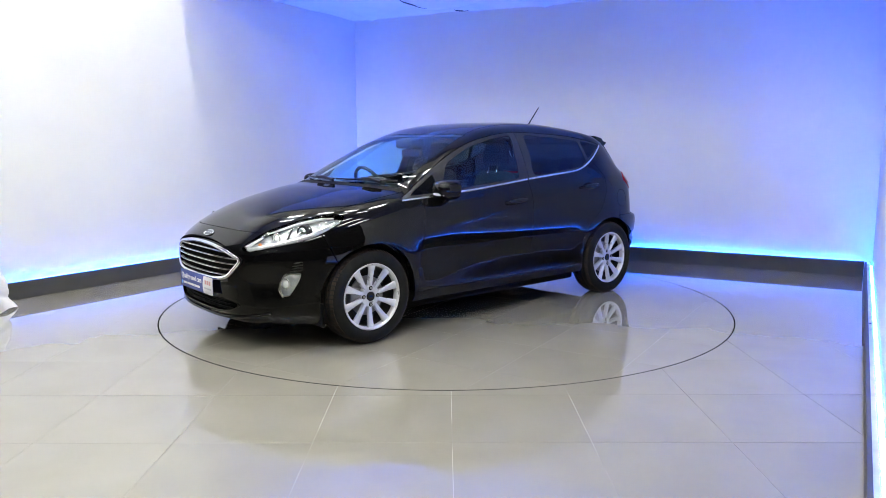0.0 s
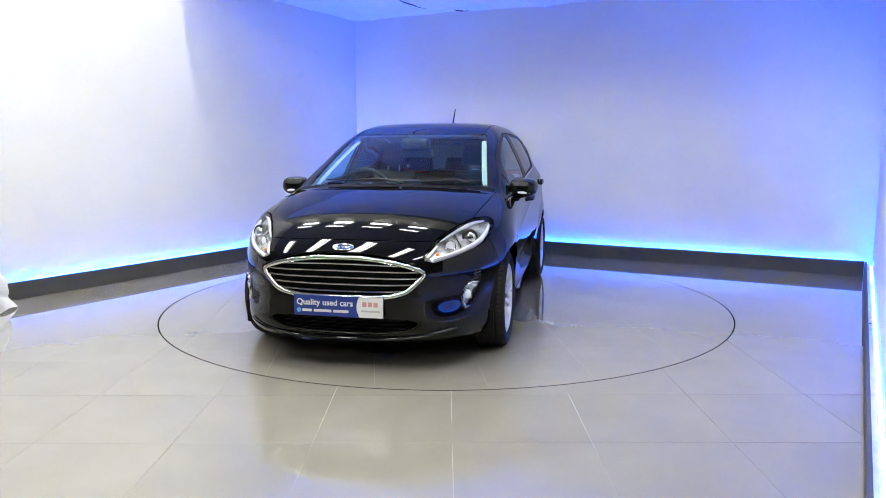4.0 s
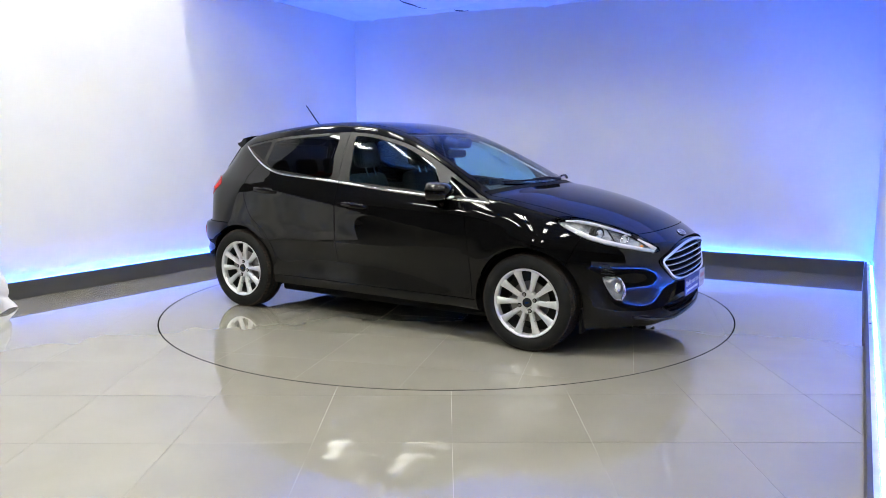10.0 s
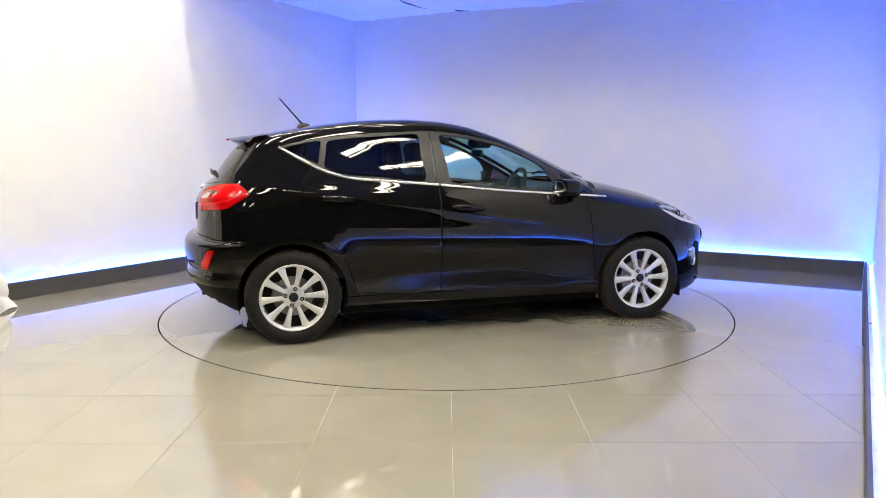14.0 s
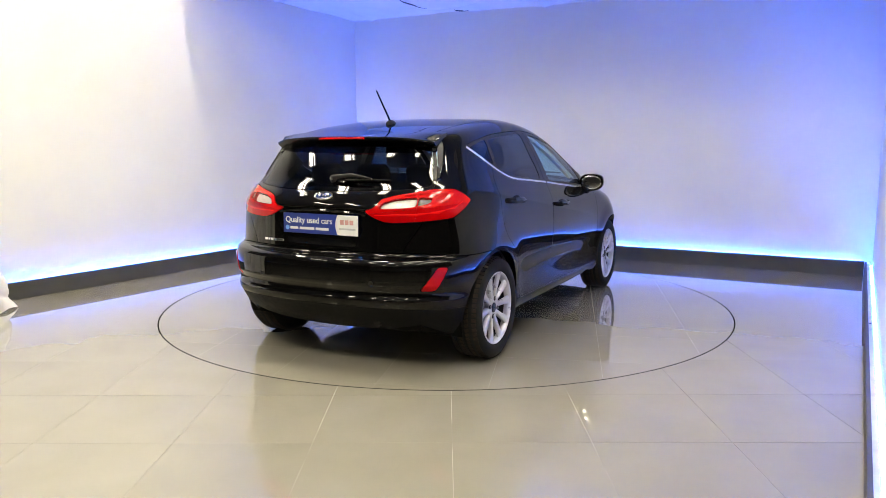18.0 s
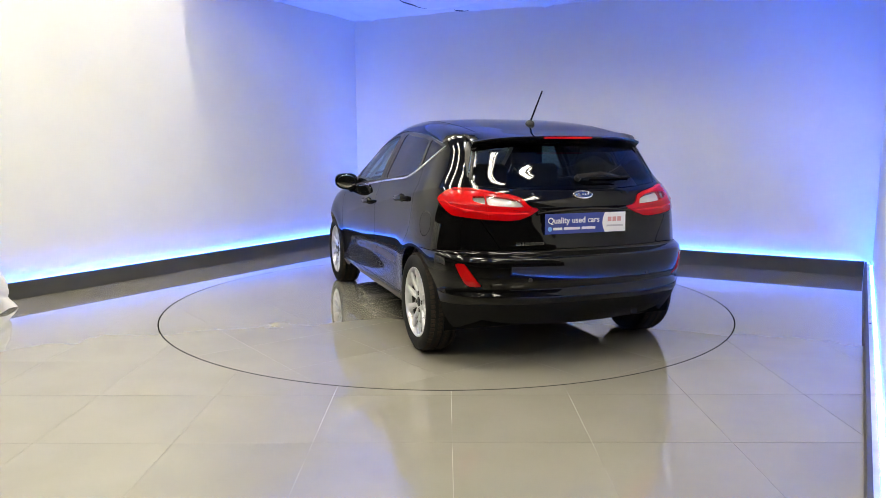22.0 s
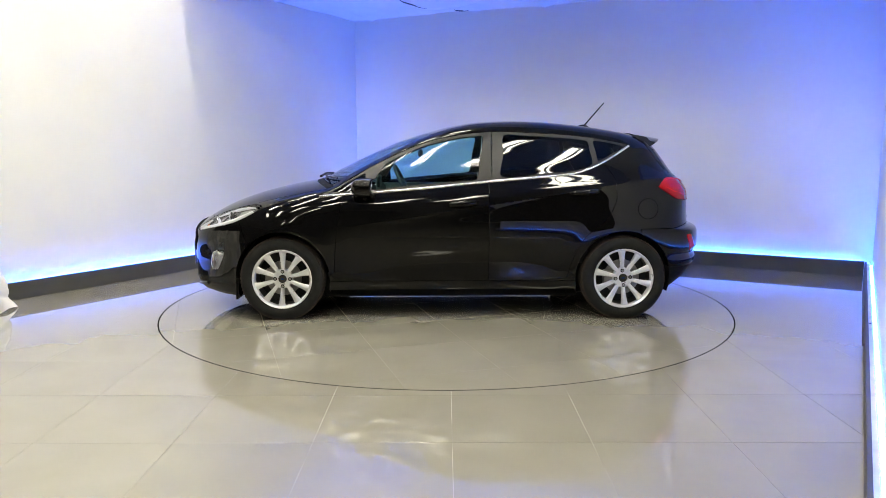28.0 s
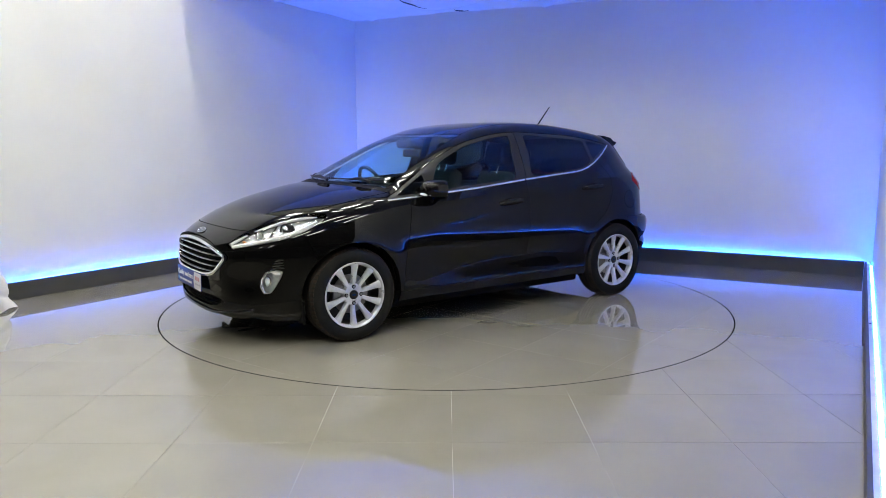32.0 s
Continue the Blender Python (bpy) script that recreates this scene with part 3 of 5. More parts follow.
def skin(x, y, z):
    """Below zero inside the car's outer form: a soft meeting of side, top, nose and tail."""
    ay = np.abs(y)
    bow = x + 0.33 * y * y * ease(-0.3, 0.5, x)
    top = z - (top_line(bow) - 0.035 * y * y - 0.09 * ay**4)
    upper = ease(0.62, 0.98, z)
    zz = z - belt_rise(x) * upper
    side = width_line(x) + section_line(zz) - cabin_taper(x) * ease(0.86, 1.24, z)
    for hx in (HUB_X, -HUB_X):
        r = np.hypot(x - hx, z - HUB_Z)
        side = side + (0.013 if hx > 0 else 0.009) * np.exp(-(((r - 0.36) / 0.085) ** 2))
    over = z - (0.806 - 0.150 * x)
    side = side + 0.0070 * np.exp(-np.abs(over) / np.where(over > 0, 0.045, 0.038)) * ease(0.85, 0.30, x) * ease(-1.75, -1.2, x)
    side = side - 0.032 * ease(-1.15, -1.65, x) * ease(0.68, 0.95, z)
    scoop = sculpt_line(x)
    below = z - scoop
    side = side - 0.0090 * np.exp(-((below / np.where(below > 0, 0.055, 0.105)) ** 2)) * ease(0.80, 0.20, x) * ease(-0.90, -0.45, x)
    dent = 0.020 * np.exp(-(((ay - 0.60) / 0.11) ** 2) - ((z - 0.43) / 0.085) ** 2)
    nose = x - (front_line(z) - 1.10 * ay**4 - 0.06 * y * y - dent)
    tail = (rear_line(z) + 0.16 * y * y + 0.34 * ay**4 - 0.012) - x
    # the hollow round the rear plate
    half = 0.235 + 0.070 * ease(0.74, 0.85, z)
    tail = tail + 0.012 * ease(0.040, -0.030, ay - half) * ease(0.705, 0.755, z) * ease(0.926, 0.908, z) * (x < -1.2)
    k = 0.020 + 0.010 * ease(0.95, 1.25, z) + 0.030 * ease(-1.25, -1.65, x) + 0.024 * ease(0.75, 1.3, x) * ease(0.62, 0.80, z)
    d = np.stack([top, ay - side, nose, tail])
    m = d.max(0)
    return m + k * np.log(np.exp((d - m) / k).sum(0)) - 0.0


def skin_normal(P):
    e = 0.0015
    g = np.stack([skin(*(P + np.eye(3)[k] * e).T) - skin(*(P - np.eye(3)[k] * e).T) for k in range(3)], 1)
    return g / np.linalg.norm(g, axis=1)[:, None]


def half_skin(nx=340, nz=150, ny=90):
    """The left half of the skin, cast outwards from inside on to the form, from a box's sides, top, nose and tail."""
    gx, gz, gy = np.linspace(-1, 1, nx + 1), np.linspace(0, 1, nz + 1), np.linspace(0, 1, ny + 1)
    sheets = []
    for kind in ("side", "top", "nose", "tail"):
        if kind == "side":
            U, W = np.meshgrid(gx, gz, indexing="ij")
            V = np.ones_like(U)
        elif kind == "top":
            U, V = np.meshgrid(gx, gy, indexing="ij")
            W = np.ones_like(U)
        else:
            V, W = np.meshgrid(gy, gz, indexing="ij")
            U = np.full_like(V, 1.0 if kind == "nose" else -1.0)
        n1, n2 = U.shape
        i = (np.arange(n1 - 1)[:, None] * n2 + np.arange(n2 - 1)).ravel()
        quads = np.stack([i, i + n2, i + n2 + 1, i + 1], 1)
        sheets.append((np.stack([U.ravel(), V.ravel(), W.ravel()], 1), quads))
    B, Q, base = [], [], 0
    for b, q in sheets:
        B.append(b), Q.append(q + base)
        base += len(b)
    B, Q = np.concatenate(B), np.concatenate(Q)
    key = np.round(B * 1e5).astype(np.int64)
    _, first, inv = np.unique(key, axis=0, return_index=True, return_inverse=True)
    B, Q = B[first], inv.reshape(-1)[Q]
    x = np.where(B[:, 0] > 0, B[:, 0] * 2.08, B[:, 0] * 1.97)
    high = np.clip(top_line(np.clip(x, -1.6, 1.97)) + 0.03, 0.6, 1.5)
    box_p = np.stack([x, B[:, 1] * 0.90, 0.08 + B[:, 2] * (high - 0.08)], 1)
    start = np.stack([x * 0.66, np.zeros(len(x)), 0.08 + 0.48 * (high - 0.08)], 1)
    ray = box_p - start
    lo, hi = np.zeros(len(x)), np.full(len(x), 1.7)
    for _ in range(36):
        mid = (lo + hi) / 2
        out = skin(*(start + ray * mid[:, None]).T) > 0
        hi, lo = np.where(out, mid, hi), np.where(out, lo, mid)
    P = start + ray * lo[:, None]
    P[B[:, 1] == 0, 1] = 0.0
    N = skin_normal(P)
    N[B[:, 1] == 0, 1] = 0.0
    T = np.concatenate([Q[:, [0, 1, 2]], Q[:, [0, 2, 3]]])
    c = np.cross(P[T[:, 1]] - P[T[:, 0]], P[T[:, 2]] - P[T[:, 0]])
    back = (c * N[T[:, 0]]).sum(1) < 0
    T[back] = T[back][:, ::-1]
    area = np.linalg.norm(c, axis=1) > 1e-10
    return P, N, T[area]


def lower_edge(x):
    return np.where(x > 1.45, 0.168, np.where(x < -1.5, 0.215, 0.222))


SKIN = half_skin()
rest = trim(SKIN, lower_edge(SKIN[0][:, 0]) - SKIN[0][:, 2])
for hx in (HUB_X, -HUB_X):
    P = rest[0]
    rest = trim(rest, np.where(P[:, 1] > 0.3, ARCH_R - np.hypot(P[:, 0] - hx, P[:, 2] - HUB_Z), -1.0) )
INNER = rest
GAPW = 0.0022


def take(f, gap=GAPW):
    """Cut the region f < 0 out of the skin that is left, with a fine shut line round it."""
    global rest
    inner = trim(rest, f(rest) + gap)
    rest = trim(rest, gap - f(rest))
    return inner


def cut(mesh, f, gap=GAPW):
    return trim(mesh, f(mesh) + gap), trim(mesh, gap - f(mesh))


def in_side(poly):
    poly = np.asarray(poly)
    return lambda m: np.maximum(outline_distance(m[0][:, 0], m[0][:, 2], poly), (0.42 - m[1][:, 1]) * 0.2)


def in_end(poly, front=True):
    """An outline in height and angle round the car's nose or tail (degrees; 0 straight ahead)."""
    poly = np.asarray(poly, float) * np.array([radians(1) * 0.75, 1])

    def f(m):
        P = m[0]
        ahead = P[:, 0] - 1.1 if front else -1.1 - P[:, 0]
        a = np.arctan2(P[:, 1], ahead) * 0.75
        return np.where(ahead < 0.05, 1.0, outline_distance(a, P[:, 2], poly))

    return f


def in_face(poly, front=True):
    """An outline across the car and up, on its nose or tail."""
    poly = np.asarray(poly)
    k = 1 if front else -1
    return lambda m: np.where(m[0][:, 0] * k > 1.2, outline_distance(m[0][:, 1], m[0][:, 2], poly), 1.0)


def mirrored(poly):
    """A full outline from its left half."""
    return [tuple(p) for p in poly] + [(-a, b) for a, b in reversed([tuple(p) for p in poly])]


# -- outlines --
GLAZING = rounded([(0.955, 0.915), (0.80, 0.928), (0.58, 0.944), (0.215, 0.972), (-0.258, 1.018), (-0.60, 1.048), (-0.81, 1.066), (-0.93, 1.090), (-1.06, 1.135), (-1.19, 1.203), (-1.290, 1.258), (-1.25, 1.282), (-1.05, 1.318), (-0.83, 1.345), (-0.4, 1.368), (-0.2, 1.364), (0.0, 1.338), (0.215, 1.287), (0.40, 1.213), (0.6, 1.112), (0.78, 1.010)], 4)
FRONT_GLASS = rounded([(0.598, 0.958), (0.36, 0.976), (0.0, 1.008), (-0.174, 1.026), (-0.200, 1.18), (-0.224, 1.336), (-0.10, 1.330), (0.007, 1.313), (0.215, 1.262), (0.40, 1.184), (0.50, 1.122)], 4, 0.26)
TRIANGLE = rounded([(0.645, 0.955), (0.636, 1.064), (0.662, 1.058), (0.77, 0.998), (0.875, 0.938), (0.75, 0.944)], 4, 0.25)
REAR_GLASS = rounded([(-0.357, 1.040), (-0.66, 1.066), (-0.87, 1.084), (-0.965, 1.106), (-1.020, 1.140), (-1.005, 1.23), (-0.985, 1.300), (-0.82, 1.322), (-0.55, 1.338), (-0.378, 1.344), (-0.370, 1.2)], 4, 0.35)
QUARTER_GLASS = rounded([(-1.062, 1.155), (-1.15, 1.198), (-1.262, 1.256), (-1.16, 1.284), (-1.035, 1.302), (-1.048, 1.22)], 4, 0.3)
HEADLAMP = rounded([(28.4, 0.655), (31, 0.692), (35.2, 0.738), (40.9, 0.772), (47, 0.799), (55.5, 0.826), (62, 0.838), (67, 0.838), (68.6, 0.826), (66, 0.790), (61.5, 0.752), (56, 0.714), (50, 0.689), (43.3, 0.667), (37, 0.648), (31.8, 0.631), (29.0, 0.638)], 3, 0.2)
TAIL_LAMP = rounded([(21.2, 0.914), (24.8, 0.928), (26.4, 0.944), (28.8, 0.977), (33.4, 0.996), (40.7, 1.013), (45.5, 1.024), (50, 1.032), (57, 1.031), (60.6, 1.005), (63.2, 0.969), (60.6, 0.938), (57.5, 0.908), (54, 0.878), (49, 0.868), (41, 0.857), (33.5, 0.851), (29.5, 0.855), (25.6, 0.876)], 3, 0.2)
FOG_LAMP = rounded([(43.0, 0.440), (44.6, 0.486), (47.0, 0.499), (50.6, 0.492), (50.3, 0.458), (48.4, 0.405), (46.2, 0.356), (43.8, 0.350), (42.5, 0.392)], 4, 0.3)
REFLECTOR = rounded([(41.5, 0.492), (46.5, 0.492), (50.5, 0.612), (47.0, 0.616)], 4, 0.2)
GRILLE = rounded(mirrored([(0.0, 0.652), (0.163, 0.647), (0.335, 0.624), (0.468, 0.577), (0.425, 0.515), (0.365, 0.467), (0.24, 0.442), (0.0, 0.438)])[:-1], 4, 0.4)
INTAKE = rounded(mirrored([(0.0, 0.322), (0.34, 0.318), (0.44, 0.292), (0.37, 0.254), (0.22, 0.240), (0.0, 0.236)])[:-1], 4, 0.4)
REAR_SCREEN = rounded(mirrored([(0.0, 1.330), (0.30, 1.322), (0.50, 1.296), (0.560, 1.20), (0.605, 1.062), (0.55, 1.038), (0.30, 1.020), (0.0, 1.014)])[:-1], 4, 0.35)
FIN = rounded([(-1.43, 1.290), (-1.50, 1.295), (-1.59, 1.10), (-1.575, 1.09), (-1.505, 1.175)], 3, 0.1)

car = new("hatchback_car")
tagged(car, "glossy black five-door hatchback parked on the turntable, front wheels straight", "car")


def at_arch(P):
    """Points on the edge of a wheel arch."""
    return np.minimum(np.hypot(P[:, 0] - HUB_X, P[:, 2] - HUB_Z), np.hypot(P[:, 0] + HUB_X, P[:, 2] - HUB_Z)) < ARCH_R + 0.008


def both(name, mesh, mat, parent=None, label="", lip=0.012, sink=0.0, deep=None):
    """Left and right copies of a part; returns both."""
    pa = parent or (car, car)
    return [shell(name, [h], mat, p, label, lip, sink, deep) for h, p in zip((mesh, flipped(mesh)), pa)]


def across(name, mesh, mat, parent=car, label="", lip=0.012, sink=0.0, deep=None):
    """One part that spans the car's width."""
    return shell(name, [mesh, flipped(mesh)], mat, parent, label, lip, sink, deep)


# windscreen: bounded below by the cowl, above by the roof, beside by the pillars
def screen_zone(m):
    P = m[0]
    x, y = P[:, 0], P[:, 1]
    b = x + 0.33 * y * y
    edge = y - (0.545 + (0.30 - x) * -0.172)
    return np.where(m[1][:, 2] > 0.2, np.maximum(np.maximum(b - 1.035, 0.235 - b), edge * 0.95), 1.0)


screen = take(screen_zone)
glazing = take(in_side(GLAZING))
rear_screen = take(in_face(REAR_SCREEN, False))
head = take(in_end(HEADLAMP))
tail = take(in_end(TAIL_LAMP, False))
fog = take(in_end(FOG_LAMP))
reflector = take(in_end(REFLECTOR, False))
grille_hole = take(in_face(GRILLE), 0.0)
intake_hole = take(in_face(INTAKE), 0.0)


def bonnet_zone(m):
    P = m[0]
    x, y = P[:, 0], P[:, 1]
    b = x + 0.33 * y * y
    lead = x - (1.906 - 0.22 * y * y - 0.55 * y**4)
    return np.where(m[1][:, 2] > 0.25, np.maximum(np.maximum(1.085 - b, lead), y - (0.705 - 0.075 * (x - 1.0) - 0.05 * (x - 1.0) ** 2)), 1.0)


bonnet = take(bonnet_zone)


def cowl_zone(m):
    x, y = m[0][:, 0], m[0][:, 1]
    b = x + 0.33 * y * y
    return np.where(m[1][:, 2] > 0.25, np.maximum(np.maximum(1.035 - b, b - 1.085), y - 0.70), 1.0)


cowl = take(cowl_zone, 0.0015)
DOOR_LOW = 0.288
front_edge = curve([(0.2, 0.872), (0.29, 0.868), (0.55, 0.850), (0.80, 0.815), (0.93, 0.795), (1.2, 0.76)])
rear_edge = curve([(0.2, -0.80), (0.40, -0.86), (0.52, -0.905), (0.61, -0.962), (0.733, -1.110), (0.80, -1.150), (0.896, -1.180), (1.0, -1.178), (1.14, -1.10)])
front_door = take(lambda m: np.maximum.reduce([m[0][:, 0] - front_edge(m[0][:, 2]), -0.262 - m[0][:, 0], DOOR_LOW - m[0][:, 2], (0.45 - m[1][:, 1]) * 0.2, m[0][:, 2] - 1.06]))
rear_door = take(lambda m: np.maximum.reduce([m[0][:, 0] + 0.262, rear_edge(m[0][:, 2]) - m[0][:, 0], DOOR_LOW - m[0][:, 2], (0.45 - m[1][:, 1]) * 0.2, m[0][:, 2] - 1.145]))


def bumper_front(m):
    P = m[0]
    return np.maximum(1.47 + 0.42 * (P[:, 2] - 0.5) - P[:, 0], P[:, 2] - 0.775)


def bumper_rear(m):
    P = m[0]
    return np.maximum(P[:, 0] + 1.36, P[:, 2] - (0.668 + 0.02 * ease(-1.6, -1.8, P[:, 0])))


front_bumper = take(bumper_front)
rear_bumper = take(bumper_rear)
rear_skirt, rear_bumper = cut(rear_bumper, lambda m: m[0][:, 2] - (0.392 - 0.02 * m[0][:, 1] ** 2), 0.001)
tailgate = take(lambda m: np.where((m[0][:, 0] < -1.35) & (m[1][:, 0] < -0.25), m[0][:, 1] - (0.545 + 0.075 * ease(1.33, 1.05, m[0][:, 2]) - 0.11 * ease(0.90, 0.66, m[0][:, 2])), 1.0))
flap_zone = lambda m: np.where(m[0][:, 1] > 0.4, np.hypot(m[0][:, 0] + 1.411, m[0][:, 2] - 0.813) - 0.073, 1.0)
plain_spot = trim(rest, flap_zone(rest) - 0.0018)
flap = take(flap_zone, 0.0018)
sill = take(lambda m: np.where(np.abs(m[0][:, 0]) < 1.2, m[0][:, 2] - DOOR_LOW, 1.0))
sill = trim(sill, 0.216 - 0.009 * sill[0][:, 0] - sill[0][:, 2])
roof = take(lambda m: np.where((m[0][:, 2] > 1.18) & (m[0][:, 0] < 0.4), m[0][:, 1] - (0.505 - 0.03 * ease(-0.8, -1.5, m[0][:, 0])), 1.0), 0.0022)
wing, quarter = cut(rest, lambda m: 0.30 - m[0][:, 0], 0.0)
side_fin, quarter = cut(quarter, in_side(FIN), 0.0015)

across("windscreen", screen, SCREEN, label="clear windscreen with dark upper band", lip=0.004)
across("bonnet", bonnet, PAINT, label="smooth black bonnet")
across("cowl", cowl, PLASTIC, label="black plastic cowl under the windscreen")
roof_ob = across("roof", roof, PAINT)
both("front_wing", wing, PAINT, deep=at_arch)
for sides in ([quarter], [flipped(quarter), flipped(plain_spot)]):
    shell("body_side", sides, PAINT, car, "rear quarter panel with roof pillar", deep=at_arch)
both("sill", sill, PAINT)
bumper_f = across("front_bumper", front_bumper, PAINT, lip=0.02, deep=at_arch)
bumper_r = across("rear_bumper", rear_bumper, PAINT, lip=0.02, deep=at_arch)
fin, tailgate = cut(tailgate, lambda m: np.maximum(1.075 - m[0][:, 2], 0.50 + 0.085 * ease(1.33, 1.06, m[0][:, 2]) - m[0][:, 1]), 0.001)
across("skirt", rear_skirt, PLASTIC, bumper_r, "grained black lower skirt", 0.02, 0.0, at_arch)
hatch = across("tailgate", tailgate, PAINT)
both("side_fin", fin, FRAME_SATIN, (hatch, hatch), "satin black spoiler fin")
both("fin_blade", side_fin, FRAME_SATIN, (hatch, hatch), "grey satin spoiler blade", 0.006, -0.006)
across("rear_window", rear_screen, PRIVACY, hatch, "dark tinted rear window", 0.004)
f_doors = both("front_door", front_door, PAINT)
r_doors = both("rear_door", rear_door, PAINT)
shell("fuel_flap", [flap], PAINT, car, "round black fuel flap")

# glazing of the doors: glass panes in satin black frames, and a bright strip along the belt
fg, left_over = cut(glazing, in_side(FRONT_GLASS), 0.001)
rg, left_over = cut(left_over, in_side(REAR_GLASS), 0.001)
tg, left_over = cut(left_over, in_side(TRIANGLE), 0.001)
qg, frames = cut(left_over, in_side(QUARTER_GLASS), 0.001)
frame_f, frame_r = cut(frames, lambda m: -0.279 - m[0][:, 0] - 0.03 * (m[0][:, 2] - 1.0), 0.003)
both("window", fg, CLEAR, f_doors, "clear side glass", 0.004, 0.003)
both("quarter_light", tg, PRIVACY, f_doors, lip=0.004, sink=0.003)
both("window", rg, PRIVACY, r_doors, "dark privacy glass", 0.004, 0.003)
both("window_frame", frame_f, FRAME_SATIN, f_doors, "satin black window frame")
both("window_frame", frame_r, FRAME_SATIN, r_doors, "satin black window frame")
both("quarter_window", qg, PRIVACY, None, "small dark quarter window", 0.004, 0.003)

# dark structure behind the panels, and the lining of the cabin
def inner_zone(m):
    return m[0][:, 2] - (0.93 + 0.02 * ease(0, -1, m[0][:, 0]))


core = trim(INNER, inner_zone(INNER))
core = trim(core, np.where((core[0][:, 0] > 1.2), outline_distance(core[0][:, 1], core[0][:, 2], GRILLE) * -1 + 0.006, -1.0))
core = trim(core, 0.004 - in_end(HEADLAMP)(core))
core = trim(core, 0.004 - in_end(FOG_LAMP)(core))
core = trim(core, 0.004 - in_face(INTAKE)(core))
across("inner_body", core, DARK, lip=0.0, sink=0.02)
lining = trim(roof, roof[0][:, 0] - 0.30)
across("headlining", lining, LINING, label="pale headlining", lip=0.0, sink=0.022)
rear_trim = trim(quarter, 1.0 - quarter[0][:, 2])
both("rear_pillar_trim", rear_trim, TRIM_IN, lip=0.0, sink=0.022)


# ---- the car: lamps, grille, trim ----
def on_skin(origin, way):
    """Where a ray from inside the car leaves its skin, and the skin's normal there."""
    o, w = np.array(origin, float), np.array(way, float)
    lo, hi = 0.0, 3.0
    for _ in range(44):
        mid = (lo + hi) / 2
        if skin(*[np.array([c]) for c in o + w * mid])[0] > 0:
            hi = mid
        else:
            lo = mid
    p = o + w * lo
    return Vector(p), Vector(skin_normal(p[None])[0])


def side_point(x, z, out=0.0):
    p, n = on_skin((x, 0, z), (0, 1, 0))
    return p + n * out


def end_point(deg, z, out=0.0, front=True):
    a = radians(deg)
    k = 1 if front else -1
    p, n = on_skin((1.1 * k, 0, z), (math.cos(a) * k, math.sin(a), 0))
    return p + n * out


def face_point(y, z, out=0.0, front=True):
    k = 1 if front else -1
    p, n = on_skin((0.6 * k, y, z), (k, 0, 0))
    return p + n * out


def flip_y(pts):
    return [Vector((p.x, -p.y, p.z)) for p in pts]


def pair(build, name, mat, parents=None, label="", smooth=True):
    """Build a part on the left and mirror it to the right. build fills a bmesh."""
    made = []
    for k in (0, 1):
        bm = bmesh.new()
        build(bm)
        if k:
            bmesh.ops.scale(bm, vec=(1, -1, 1), verts=bm.verts)
            bmesh.ops.reverse_faces(bm, faces=bm.faces)
        made.append(part(name, bm, mat, parents[k] if parents else car, label, smooth))
    return made


def strip(pts, r, flat=1.0, seg=8, up=(0, 1, 0)):
    return lambda bm: sweep(bm, pts, r, seg, False, flat, up)


# bright strip along the glazing's lower edge, kicking up at the back, in two pieces split at the doors
BELT = [(0.965, 0.905), (0.80, 0.918), (0.58, 0.934), (0.40, 0.947), (0.215, 0.961), (0.0, 0.982), (-0.255, 1.007), (-0.27, 1.009), (-0.45, 1.024), (-0.60, 1.037), (-0.72, 1.046), (-0.81, 1.054), (-0.88, 1.064), (-0.94, 1.080), (-1.0, 1.101), (-1.06, 1.126), (-1.13, 1.162), (-1.20, 1.202), (-1.26, 1.238), (-1.300, 1.262)]
pair(strip([side_point(x, z, 0.002) for x, z in BELT[:7]], 0.0082, 0.5), "belt_strip", BRIGHT, f_doors, "bright metal window strip")
pair(strip([side_point(x, z, 0.002) for x, z in BELT[7:]], 0.0082, 0.5), "belt_strip", BRIGHT, r_doors, "bright metal window strip")

# headlamps: clear lens over a dark bowl with a projector, a reflector and a white light guide
lens_l = both("headlamp", head, LENS, None, "clear headlamp with bright reflectors", 0.006)
bowl = (head[0] - head[1] * 0.036, head[1], head[2])
for k, lens in enumerate(lens_l):
    shell("bowl", [bowl if k == 0 else flipped(bowl)], HEAD_BOWL, lens, "grey and silver reflector bowl", lip=-0.033)


def ball(bm, c, r, n, squash=1.0):
    q = n.to_track_quat("Z", "Y").to_matrix().to_4x4()
    bmesh.ops.create_uvsphere(bm, u_segments=24, v_segments=14, radius=r, matrix=Matrix.Translation(c) @ q @ Matrix.Diagonal((1, 1, squash, 1)))


def ring_on(bm, c, r, tube, n, seg=32):
    q = n.to_track_quat("Z", "Y").to_matrix()
    pts = [c + q @ Vector((r * math.cos(t), r * math.sin(t), 0)) for t in (2 * math.pi * k / seg for k in range(seg))]
    sweep(bm, pts, tube, 8, True, up=n)


FWD = Vector((0.94, 0.33, 0.05)).normalized()
c1, c2 = end_point(51, 0.755, -0.024), end_point(40.5, 0.720, -0.022)
pair(lambda bm: ball(bm, c1, 0.036, FWD, 0.7), "projector_lens", MIRROR, lens_l, "round projector lens")
pair(lambda bm: (ring_on(bm, c1 + FWD * 0.004, 0.041, 0.007, FWD), disc_solid(bm, 0.05, 0.044, 0.02, Matrix.Translation(c1 - FWD * 0.02) @ FWD.to_track_quat("Z", "Y").to_matrix().to_4x4(), 32)), "projector_ring", SATIN, lens_l)
pair(lambda bm: (ring_on(bm, c2, 0.030, 0.005, FWD),), "reflector_ring", CHROME, lens_l)
